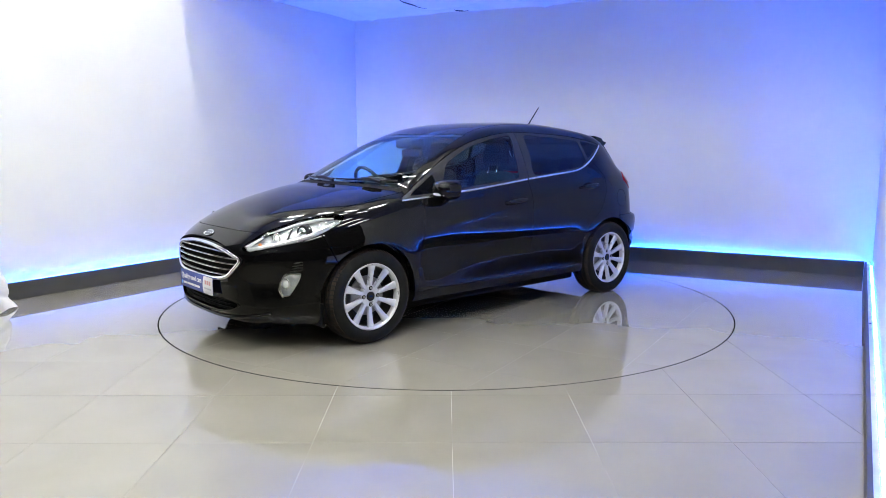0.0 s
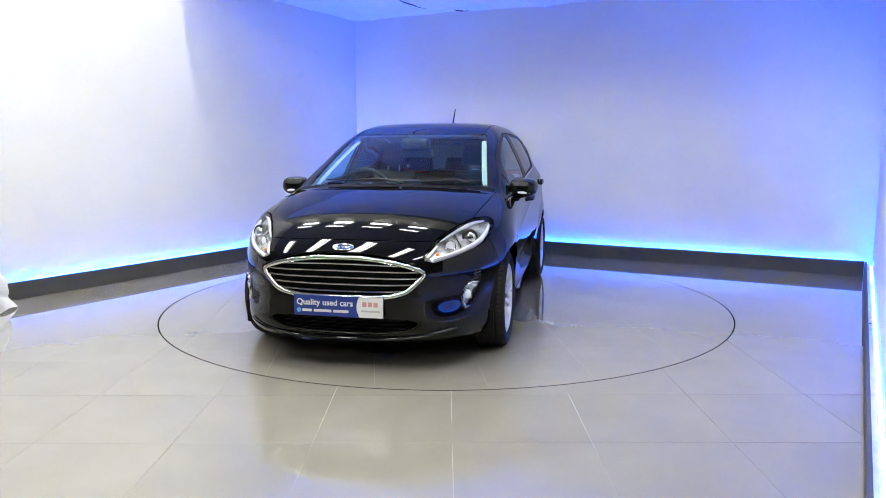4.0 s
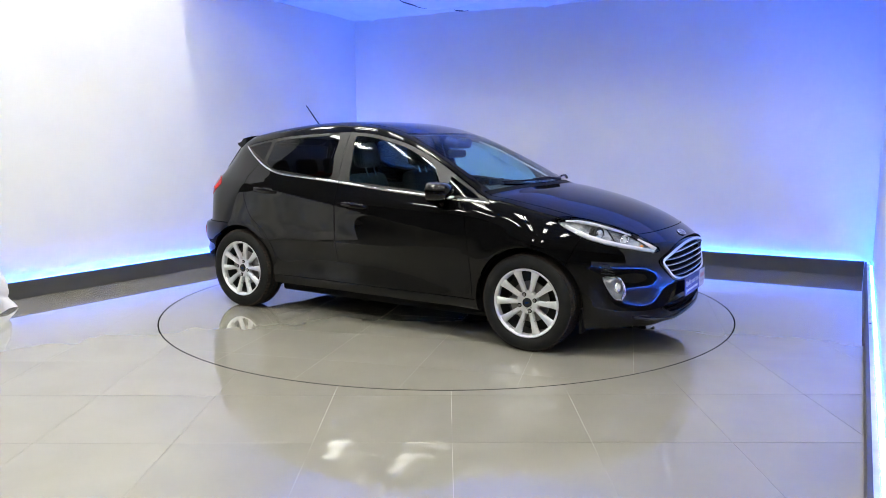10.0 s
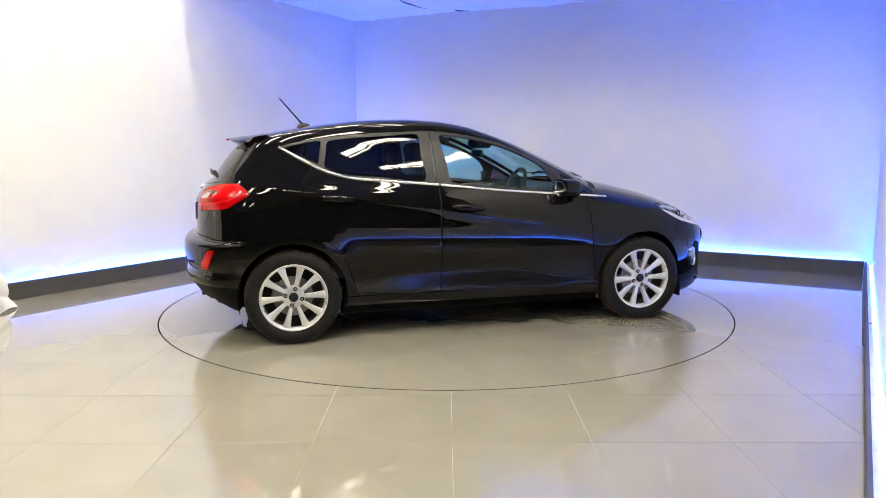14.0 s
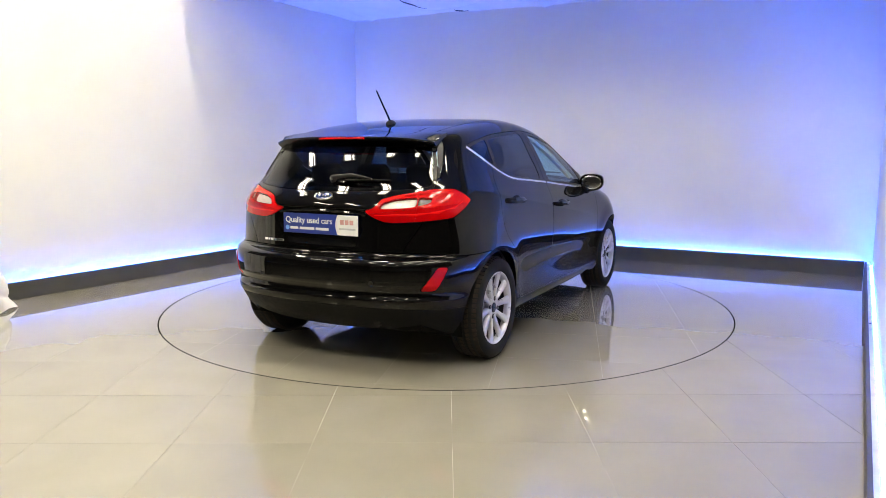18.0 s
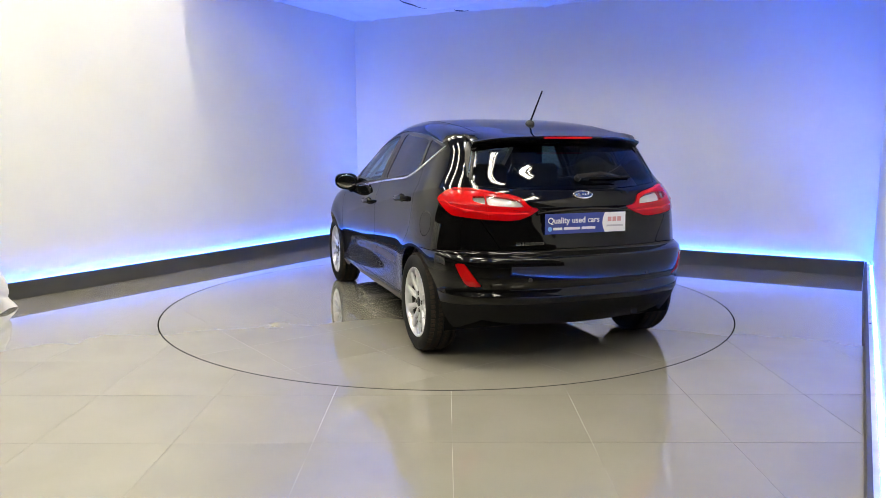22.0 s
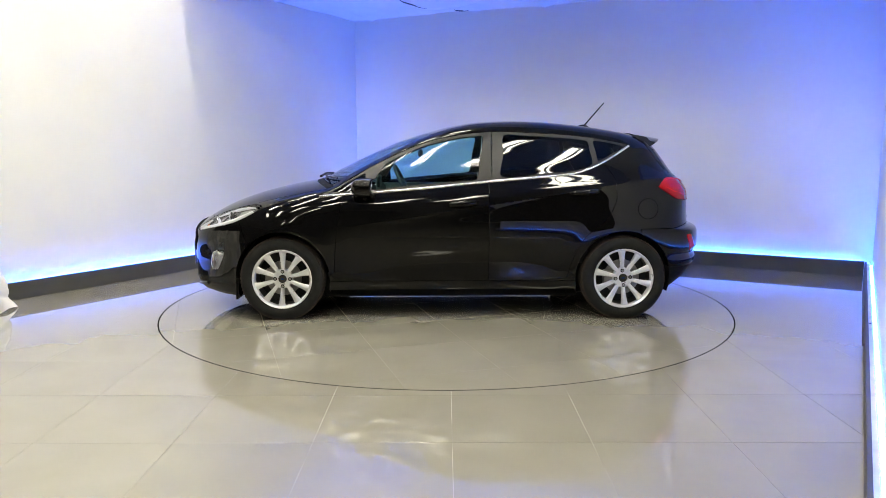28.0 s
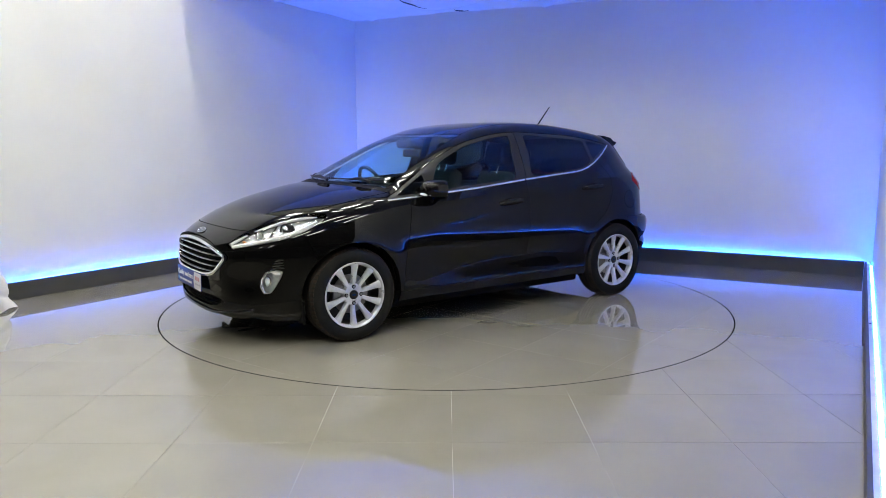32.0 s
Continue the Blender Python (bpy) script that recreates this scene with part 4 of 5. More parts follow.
pair(lambda bm: ball(bm, c2 - FWD * 0.012, 0.026, FWD, 0.5), "reflector_bulb", LAMP_SILVER, lens_l)
pair(lambda bm: ball(bm, end_point(34.4, 0.684, -0.026), 0.011, FWD, 1.0), "indicator_bulb", AMBER, lens_l, "amber indicator bulb")
guide = [end_point(a, z, -0.012) for a, z in ((35.0, 0.716), (31.5, 0.680), (29.8, 0.656), (31.6, 0.643), (36.5, 0.658), (43, 0.679), (49.5, 0.702), (55, 0.728), (60, 0.764), (64.3, 0.800))]
pair(strip(guide, [0.005, 0.010, 0.014, 0.015, 0.016, 0.016, 0.017, 0.017, 0.015, 0.008], 0.8), "light_guide", LAMP_WHITE, lens_l, "white running-light guide")
guide2 = [end_point(a, z, -0.012) for a, z in ((37, 0.738), (41, 0.760), (47, 0.787), (53, 0.808), (59, 0.822), (64, 0.826))]
pair(strip(guide2, [0.003, 0.007, 0.010, 0.011, 0.009, 0.004], 0.8), "upper_trim", LAMP_SILVER, lens_l)
fin = [end_point(a, z, -0.03) for a, z in ((44.5, 0.655), (45, 0.72), (45.5, 0.79))]
pair(strip(fin, 0.006, 0.6), "divider", SATIN, lens_l)

# fog lamps: clear lens, bowl, lamp and a bright blade
fogs = both("fog_lamp", fog, LENS, None, "clear fog lamp in bright bezel", 0.006)
fbowl = (fog[0] - fog[1] * 0.03, fog[1], fog[2])
for k, f in enumerate(fogs):
    shell("bowl", [fbowl if k == 0 else flipped(fbowl)], LAMP_SILVER, f, lip=-0.028)
c3 = end_point(45.0, 0.430, -0.010)
pair(lambda bm: ball(bm, c3, 0.027, FWD, 0.5), "fog_bulb", LAMP_WHITE, fogs)
pair(lambda bm: ring_on(bm, c3 + FWD * 0.004, 0.031, 0.0045, FWD), "fog_ring", CHROME, fogs)
pair(strip([end_point(a, z, 0.003) for a, z in ((50.4, 0.490), (47.0, 0.497), (44.7, 0.484), (43.2, 0.440), (42.8, 0.394), (44.0, 0.354), (46.0, 0.360))], [0.004, 0.007, 0.007, 0.008, 0.009, 0.008, 0.004]), "bezel", CHROME, fogs, "bright fog lamp bezel")
pair(strip([end_point(a, z, -0.004) for a, z in ((46.4, 0.486), (48.2, 0.470), (49.6, 0.474))], [0.005, 0.012, 0.006]), "upper_blade", LAMP_SILVER, fogs)
# black louvres above each fog lamp
for k in range(4):
    z0 = 0.512 + 0.0165 * k
    pair(strip([end_point(a, z, 0.002) for a, z in ((46.6 + 0.5 * k, z0 - 0.004), (48.8 + 0.3 * k, z0 + 0.002), (51.4, z0 + 0.004))], [0.002, 0.0055, 0.003]), "louvre", SATIN, (bumper_f, bumper_f))

# tail lamps: red lens with a clear window, wrapped round the corner
clear_win, red_lens = cut(tail, in_end(rounded([(28.0, 0.928), (29.2, 0.955), (34, 0.976), (42.2, 0.986), (41.0, 0.940), (34, 0.930)], 3, 0.2), False), 0.001)
grey_win, red_lens = cut(red_lens, in_end(rounded([(43.2, 0.986), (47.4, 0.982), (46.4, 0.960), (42.2, 0.944)], 3, 0.2), False), 0.001)
red_low, red_main = cut(red_lens, lambda m: np.where(m[0][:, 0] < -1.1, m[0][:, 2] - 0.925 - 0.12 * (np.abs(m[0][:, 1]) - 0.55), 1.0), 0.0006)
tails = both("tail_lamp", red_main, RED, None, "red tail lamp with clear reversing light", 0.02, -0.004)
for k, t in enumerate(tails):
    g = (lambda m: m) if k == 0 else flipped
    shell("lower_lens", [g(red_low)], RED_DEEP, t, "deep red lower lens", 0.02, -0.004)
    shell("reversing_lens", [g(clear_win)], LENS, t, "clear reversing lens", 0.012, -0.005)
    shell("reversing_bowl", [g((clear_win[0] - clear_win[1] * 0.012, clear_win[1], clear_win[2]))], REVERSE, t, lip=0.0)
    shell("side_lens", [g(grey_win)], LENS, t, "clear grey side lens", 0.012, -0.005)
    shell("side_bowl", [g((grey_win[0] - grey_win[1] * 0.012, grey_win[1], grey_win[2]))], GREY_BOWL, t, lip=0.0)
pair(strip([end_point(a, z, 0.005, False) for a, z in ((43.9, 1.020), (42.7, 0.985), (41.6, 0.940), (40.6, 0.862))], 0.0025), "divider", RED_DEEP, tails)
for name, path in (("upper_light_bar", ((30, 0.970), (35, 0.986), (41, 1.001), (47, 1.015), (54, 1.021), (58.6, 1.008))), ("lower_light_bar", ((26, 0.890), (33, 0.892), (41, 0.894), (49, 0.908), (55, 0.930), (59, 0.962)))):
    pair(strip([end_point(a, z, 0.004, False) for a, z in path], [0.003, 0.007, 0.009, 0.009, 0.007, 0.003], 0.45), name, RED_BRIGHT, tails)
both("reflector", reflector, RED, None, "red bumper reflector", 0.01, -0.003)

# grille: black hollow, chrome surround, five bright-edged bars
grille_ob = across("grille", (grille_hole[0] - np.array([0.055, 0, 0]), grille_hole[1], grille_hole[2]), DARK, car, "black grille with chrome bars and surround", lip=-0.06)
loop = [face_point(y, z, 0.004) for y, z in GRILLE[::1]]
bm = bmesh.new()
sweep(bm, loop, 0.0125, 10, True, 0.7, (1, 0, 0))
part("surround", bm, CHROME, grille_ob, "chrome grille surround", True)
for i, z in enumerate((0.615, 0.580, 0.545, 0.510, 0.475)):
    half = 0.0
    for (y1, z1), (y2, z2) in zip(GRILLE, np.roll(GRILLE, -1, 0)):
        if (z1 - z) * (z2 - z) <= 0 and abs(z2 - z1) > 1e-6:
            half = max(half, abs(y1 + (y2 - y1) * (z - z1) / (z2 - z1)))
    half -= 0.006
    line = [face_point(half * t, z + 0.012 * (1 - t * t) * (0.7 - i * 0.3), -0.010) for t in np.linspace(-1, 1, 25)]
    bm = bmesh.new()
    sweep(bm, line, 0.0105, 8, False, 0.42, (0, 0, 1))
    part("slat", bm, SATIN, grille_ob, "", True)
    bm = bmesh.new()
    sweep(bm, [p + Vector((0.0085, 0, 0.001)) for p in line], 0.0035, 8)
    part("slat_edge", bm, CHROME, grille_ob, "chrome slat edge", True)

# lower intake with black ribs
intake_ob = across("lower_intake", (intake_hole[0] - np.array([0.05, 0, 0]), intake_hole[1], intake_hole[2]), DARK, bumper_f, "black lower air intake", lip=-0.05)
for z in (0.256, 0.280, 0.302):
    bm = bmesh.new()
    sweep(bm, [face_point(y, z, -0.024) for y in np.linspace(-0.37, 0.37, 21)], 0.010, 8, False, 0.4, (0, 0, 1))
    part("rib", bm, PLASTIC, bumper_f, "", True)
bm = bmesh.new()
sweep(bm, [face_point(y, 0.196 + 0.05 * (abs(y) / 0.62) ** 3, 0.000) for y in np.linspace(-0.62, 0.62, 31)], 0.017, 10, False, 0.7, (0, 0, 1))
part("lip", bm, PAINT, bumper_f, "glossy black chin lip", True)


# ---- show plates and badges ----
def oriented(p, n):
    """A frame on the skin: x to the viewer's right, y up, z out."""
    n = n.normalized()
    xx = Vector((0, 0, 1)).cross(n).normalized()
    yy = n.cross(xx)
    return Matrix(((xx.x, yy.x, n.x, p.x), (xx.y, yy.y, n.y, p.y), (xx.z, yy.z, n.z, p.z), (0, 0, 0, 1)))


def show_plate(name, centre, normal):
    m = oriented(Vector(centre), Vector(normal))
    bm = boxed((-0.262, -0.0575, 0), (0.262, 0.0575, 0.004), 0.0015)
    plate = part(name, bm, PLATE_BLUE, car, "blue and white dealer show plate", False, m)
    # white field with a curved left edge
    bm = bmesh.new()
    edge = [(0.108 + 0.016 * (v / 0.056) ** 2, v) for v in np.linspace(-0.0565, 0.0565, 13)]
    vs = [bm.verts.new((x, y, 0.0052)) for x, y in edge] + [bm.verts.new((0.2612, 0.0565, 0.0052)), bm.verts.new((0.2612, -0.0565, 0.0052))]
    f = bm.faces.new(vs[::-1])
    f.normal_update()
    if f.normal.z < 0:
        f.normal_flip()
    made = bmesh.ops.extrude_face_region(bm, geom=[f])
    bmesh.ops.translate(bm, vec=(0, 0, -0.001), verts=[q for q in made["geom"] if isinstance(q, bmesh.types.BMVert)])
    part("white_field", bm, PLATE_WHITE, plate, "white plate field")
    lettering("lettering", "Quality used cars", 0.0475, PLATE_WHITE, plate, pose(-0.246, 0.0175, 0.0048), "white lettering reading Quality used cars")
    bm = bmesh.new()
    disc_solid(bm, 0.0135, 0.0135, 0.001, Matrix.Translation((-0.232, -0.028, 0.0050)), 24)
    part("round_mark", bm, INK_SKY, plate, "sky blue round mark")
    bm = bmesh.new()
    x = -0.212
    for w in (0.058, 0.105, 0.090):
        box(bm, (x, -0.0355, 0.0044), (x + w, -0.0205, 0.0052))
        x += w + 0.010
    part("bars", bm, PLATE_WHITE, plate, "small white bars of writing")
    bm = bmesh.new()
    for k in range(3):
        box(bm, (0.142 + k * 0.032, 0.004, 0.0053), (0.142 + k * 0.032 + 0.025, 0.030, 0.0060))
    part("red_mark", bm, INK_RED, plate, "faded red plain mark")
    bm = bmesh.new()
    box(bm, (0.135, -0.026, 0.0053), (0.245, -0.016, 0.0058))
    part("grey_bar", bm, INK_GREY, plate, "thin grey bar of writing")
    return plate


show_plate("front_plate", (2.062, 0.0, 0.388), (1, 0, 0.03))
show_plate("rear_plate", (-1.849, 0.0, 0.829), (-1, 0, 0.02))


def oval_badge(name, p, n, w, h, parent):
    m = oriented(p, n)
    bm = bmesh.new()
    bmesh.ops.create_uvsphere(bm, u_segments=32, v_segments=10, radius=1, matrix=Matrix.Diagonal((w, h, 0.006, 1)))
    b = part(name, bm, BADGE_BLUE, parent, "oval badge with bright rim", True, m)
    bm = bmesh.new()
    sweep(bm, [Vector((w * math.cos(t), h * math.sin(t), 0.003)) for t in (2 * math.pi * k / 40 for k in range(40))], 0.0042, 8, True)
    part("rim", bm, CHROME, b, "", True)
    bm = bmesh.new()
    for k, (x, ww) in enumerate(((-0.5, 0.28), (-0.12, 0.22), (0.16, 0.2), (0.42, 0.22))):
        box(bm, (x * w * 1.1, -h * (0.20 + 0.12 * (k == 0)), 0.004), (x * w * 1.1 + ww * w * 0.8, h * 0.20, 0.0075), 0.001)
    part("mark", bm, CHROME, b, "plain bright mark")


p, n = on_skin((0.5, 0, 0.2), (1.46, 0, 0.503))
oval_badge("badge", p, n, 0.060, 0.024, car)
p, n = on_skin((-0.5, 0, 0.987), (-1, 0, 0))
oval_badge("badge", p, n, 0.060, 0.025, hatch)
p, n = on_skin((-0.5, 0.345, 0.722), (-1, 0, 0))
bm = bmesh.new()
x = -0.085
for w in (0.030, 0.012, 0.026, 0.024, 0.018, 0.028):
    box(bm, (x, -0.009, -0.001), (x + w, 0.008, 0.003), 0.002)
    x += w + 0.005
part("model_mark", bm, CHROME, hatch, "row of plain chrome bars", False, oriented(p, n))

# ---- tailgate furniture ----
def spoiler():
    """A roof spoiler: a wedge that carries the roof line past the rear window."""
    bm = bmesh.new()
    n = 28
    rows = []
    for i in range(n + 1):
        y = -0.565 + 1.13 * i / n
        e = abs(y) / 0.565
        back = -1.625 + 0.055 * e**2 + 0.05 * e**6
        z0 = float(top_line(np.array([-1.40]))[0]) - 0.035 * y * y - 0.09 * y**4
        zb = 1.326 - 0.035 * y * y - 0.09 * y**4 - 0.012 * e**6
        prof = [(-1.36, z0 + 0.012), (-1.45, z0 - 0.004), (back + 0.04, zb + 0.006), (back, zb - 0.002), (back + 0.004, zb - 0.014), (back + 0.05, zb - 0.045), (-1.52, zb - 0.062), (-1.44, zb - 0.05)]
        rows.append([bm.verts.new((a, y, b)) for a, b in prof])
    for a, b in zip(rows, rows[1:]):
        for k in range(len(a)):
            bm.faces.new((a[k], a[(k + 1) % len(a)], b[(k + 1) % len(a)], b[k]))
    bm.faces.new(rows[0])
    bm.faces.new(rows[-1][::-1])
    bmesh.ops.recalc_face_normals(bm, faces=bm.faces)
    return part("spoiler", bm, PAINT, hatch, "black roof spoiler", True)


spoiler_ob = spoiler()
bm = bmesh.new()
sweep(bm, [Vector((-1.628 + 0.17 * y * y, y, 1.314 - 0.035 * y * y)) for y in np.linspace(-0.158, 0.158, 13)], 0.0085, 8, False, 0.8)
part("brake_light", bm, RED, hatch, "red high-level brake light", True)
# rear wiper
p, n = on_skin((-0.5, -0.01, 1.075), (-1, 0, 0))
bm = bmesh.new()
disc_solid(bm, 0.021, 0.016, 0.026, oriented(p + n * 0.010, n), 20)
sweep(bm, [p + n * 0.025, p + n * 0.032 + Vector((0, -0.14, 0.012)), p + n * 0.022 + Vector((0, -0.27, -0.004))], [0.013, 0.010, 0.006], 10, False, 0.5, (1, 0, 0))
part("rear_wiper", bm, SATIN, hatch, "black rear wiper arm", True)
bm = bmesh.new()
sweep(bm, [on_skin((-0.5, y, 1.072), (-1, 0, 0))[0] + n * 0.010 for y in np.linspace(-0.10, -0.38, 9)], 0.006, 6)
part("wiper_blade", bm, PLASTIC, hatch, "", True)
# recess handle above the plate and lower valance
bm = bmesh.new()
sweep(bm, [face_point(y, 0.908 - 0.02 * (abs(y) / 0.3) ** 2, 0.004, False) for y in np.linspace(-0.30, 0.30, 15)], 0.013, 8, False, 0.8)
part("handle_bar", bm, PAINT, hatch, "", True)
pair(lambda bm: disc_solid(bm, 0.012, 0.012, 0.006, oriented(face_point(0.38, 0.53, 0.001, False), Vector((-1, 0.2, 0))), 16), "parking_sensor", SATIN, (bumper_r, bumper_r))
bm = bmesh.new()
disc_solid(bm, 0.022, 0.022, 0.12, Matrix.Translation((-1.77, -0.36, 0.285)) @ pose(0, 0, 0, 0, 90, 0), 24)
part("exhaust_tip", bm, SATIN, car, "dark exhaust tip", True)
bm = bmesh.new()
box(bm, (-1.74, -0.55, 0.22), (-1.35, -0.10, 0.36), 0.05)
part("silencer", bm, PLASTIC, car, "", True)

# ---- door handles, mirrors ----
def handle(x, z):
    def build(bm):
        p, n = on_skin((x, 0, z), (0, 1, 0))
        d = Vector((-1, 0, 0.07)).normalized()
        pts = [p + d * s + n * o for s, o in ((-0.105, 0.004), (-0.085, 0.026), (-0.03, 0.034), (0.04, 0.034), (0.09, 0.028), (0.108, 0.004))]
        sweep(bm, pts, [0.010, 0.017, 0.019, 0.019, 0.017, 0.010], 12, False, 0.55, (0, 1, 0))
    return build


# a thin dark dome on the door stands in for the hollow's shade
def cup_shade(x, z):
    def build(bm):
        p, n = on_skin((x, 0, z), (0, 1, 0))
        bmesh.ops.create_uvsphere(bm, u_segments=24, v_segments=10, radius=1, matrix=Matrix.Translation(p - n * 0.001) @ Matrix.Diagonal((0.072, 0.004, 0.030, 1)))
    return build


for x, z, doors in ((-0.075, 0.850, f_doors), (-0.945, 0.932, r_doors)):
    pair(cup_shade(x, z), "cup_shade", DARK, doors)
    pair(handle(x, z), "handle", PAINT, doors, "black body-coloured door handle")


def mirror_head(bm):
    bmesh.ops.create_uvsphere(bm, u_segments=32, v_segments=20, radius=1)
    for v in bm.verts:
        x, y, z = v.co
        e = 3.0
        r = (abs(x) ** e + abs(y) ** e + abs(z) ** e) ** (1 / e)
        v.co = Vector((x, y, z)) / r
        v.co.x = max(v.co.x, -0.42)
        v.co.z *= 1.0 - 0.10 * v.co.y
        v.co.y *= 1.0 + 0.08 * min(0.0, v.co.z)
        v.co = Vector((v.co.x * 0.108, v.co.y * 0.094, v.co.z * 0.069))
    bmesh.ops.rotate(bm, verts=bm.verts, cent=(0, 0, 0), matrix=Euler((radians(4), 0, radians(-10))).to_matrix())
    bmesh.ops.translate(bm, verts=bm.verts, vec=(0.615, 0.868, 0.970))


heads = pair(mirror_head, "wing_mirror", PAINT, None, "black wing mirror with indicator")


def mirror_glass(bm):
    bmesh.ops.create_uvsphere(bm, u_segments=28, v_segments=10, radius=1, matrix=pose(0.5665, 0.874, 0.971, 0, 0, -10) @ Matrix.Diagonal((0.003, 0.078, 0.055, 1)))


pair(mirror_glass, "mirror_glass", MIRROR, heads, "silver mirror glass")


def mirror_arm(bm):
    sweep(bm, [Vector((0.625, 0.850, 0.925)), Vector((0.632, 0.826, 0.892)), Vector((0.640, 0.800, 0.868))], [0.014, 0.014, 0.022], 14, False, 0.75, (1, 0, 0))


pair(mirror_arm, "mirror_arm", PLASTIC, heads, "black plastic mirror arm")
pair(strip([Vector((0.655, 0.944, 0.945)), Vector((0.700, 0.915, 0.942)), Vector((0.722, 0.872, 0.942)), Vector((0.728, 0.836, 0.944))], [0.006, 0.010, 0.010, 0.006]), "indicator", LAMP_WHITE, heads, "clear mirror indicator")

# ---- roof aerial, wipers ----
bm = bmesh.new()
zr = float(top_line(np.array([-1.10]))[0])
bmesh.ops.create_uvsphere(bm, u_segments=20, v_segments=12, radius=1, matrix=Matrix.Translation((-1.085, -0.012, zr)) @ Matrix.Diagonal((0.052, 0.024, 0.030, 1)))
aerial = part("aerial", bm, SATIN, car, "black roof aerial", True)
bm = bmesh.new()
sweep(bm, [Vector((-1.095, -0.012, zr + 0.02)), Vector((-1.255, -0.012, zr + 0.205))], [0.0062, 0.0042], 10)
part("mast", bm, PLASTIC, aerial, "", True)


def on_screen(y, s):
    """A point on the windscreen, s metres along the car behind its lower edge."""
    x = 1.03 - 0.33 * y * y - s
    p, n = on_skin((x - 0.25, y, 0.75), (0.25, 0, float(top_line(np.array([x]))[0]) - 0.75))
    return p, n


# pale trim on the windscreen pillars, seen through the glass
trim_line = []
for x in np.linspace(0.86, 0.20, 12):
    y = 0.532 + (x - 0.30) * 0.172
    p, n = on_screen(y, 1.03 - 0.33 * y * y - x)
    trim_line.append(p - n * 0.045)
pair(strip(trim_line, [0.014] + [0.019] * 10 + [0.016], 0.35, 12, up=(0, 0, 1)), "pillar_trim", PALE_TRIM, None, "pale windscreen pillar trim")

for y0, y1, yp in ((-0.50, 0.06, 0.10), (0.08, 0.60, 0.52)):
    line = []
    for y in np.linspace(y0, y1, 13):
        p, n = on_screen(y, 0.012)
        line.append(p + n * 0.014)
    bm = bmesh.new()
    sweep(bm, line, 0.0055, 8)
    wb = part("wiper", bm, SATIN, car, "black windscreen wiper", True)
    p, n = on_screen(yp, -0.03)
    q, n2 = on_screen((y0 + y1) / 2, 0.012)
    bm = bmesh.new()
    sweep(bm, [p + n * 0.02, p.lerp(q, 0.5) + n * 0.035, q + n2 * 0.022], [0.011, 0.008, 0.006], 8)
    part("wiper_arm", bm, SATIN, wb, "", True)


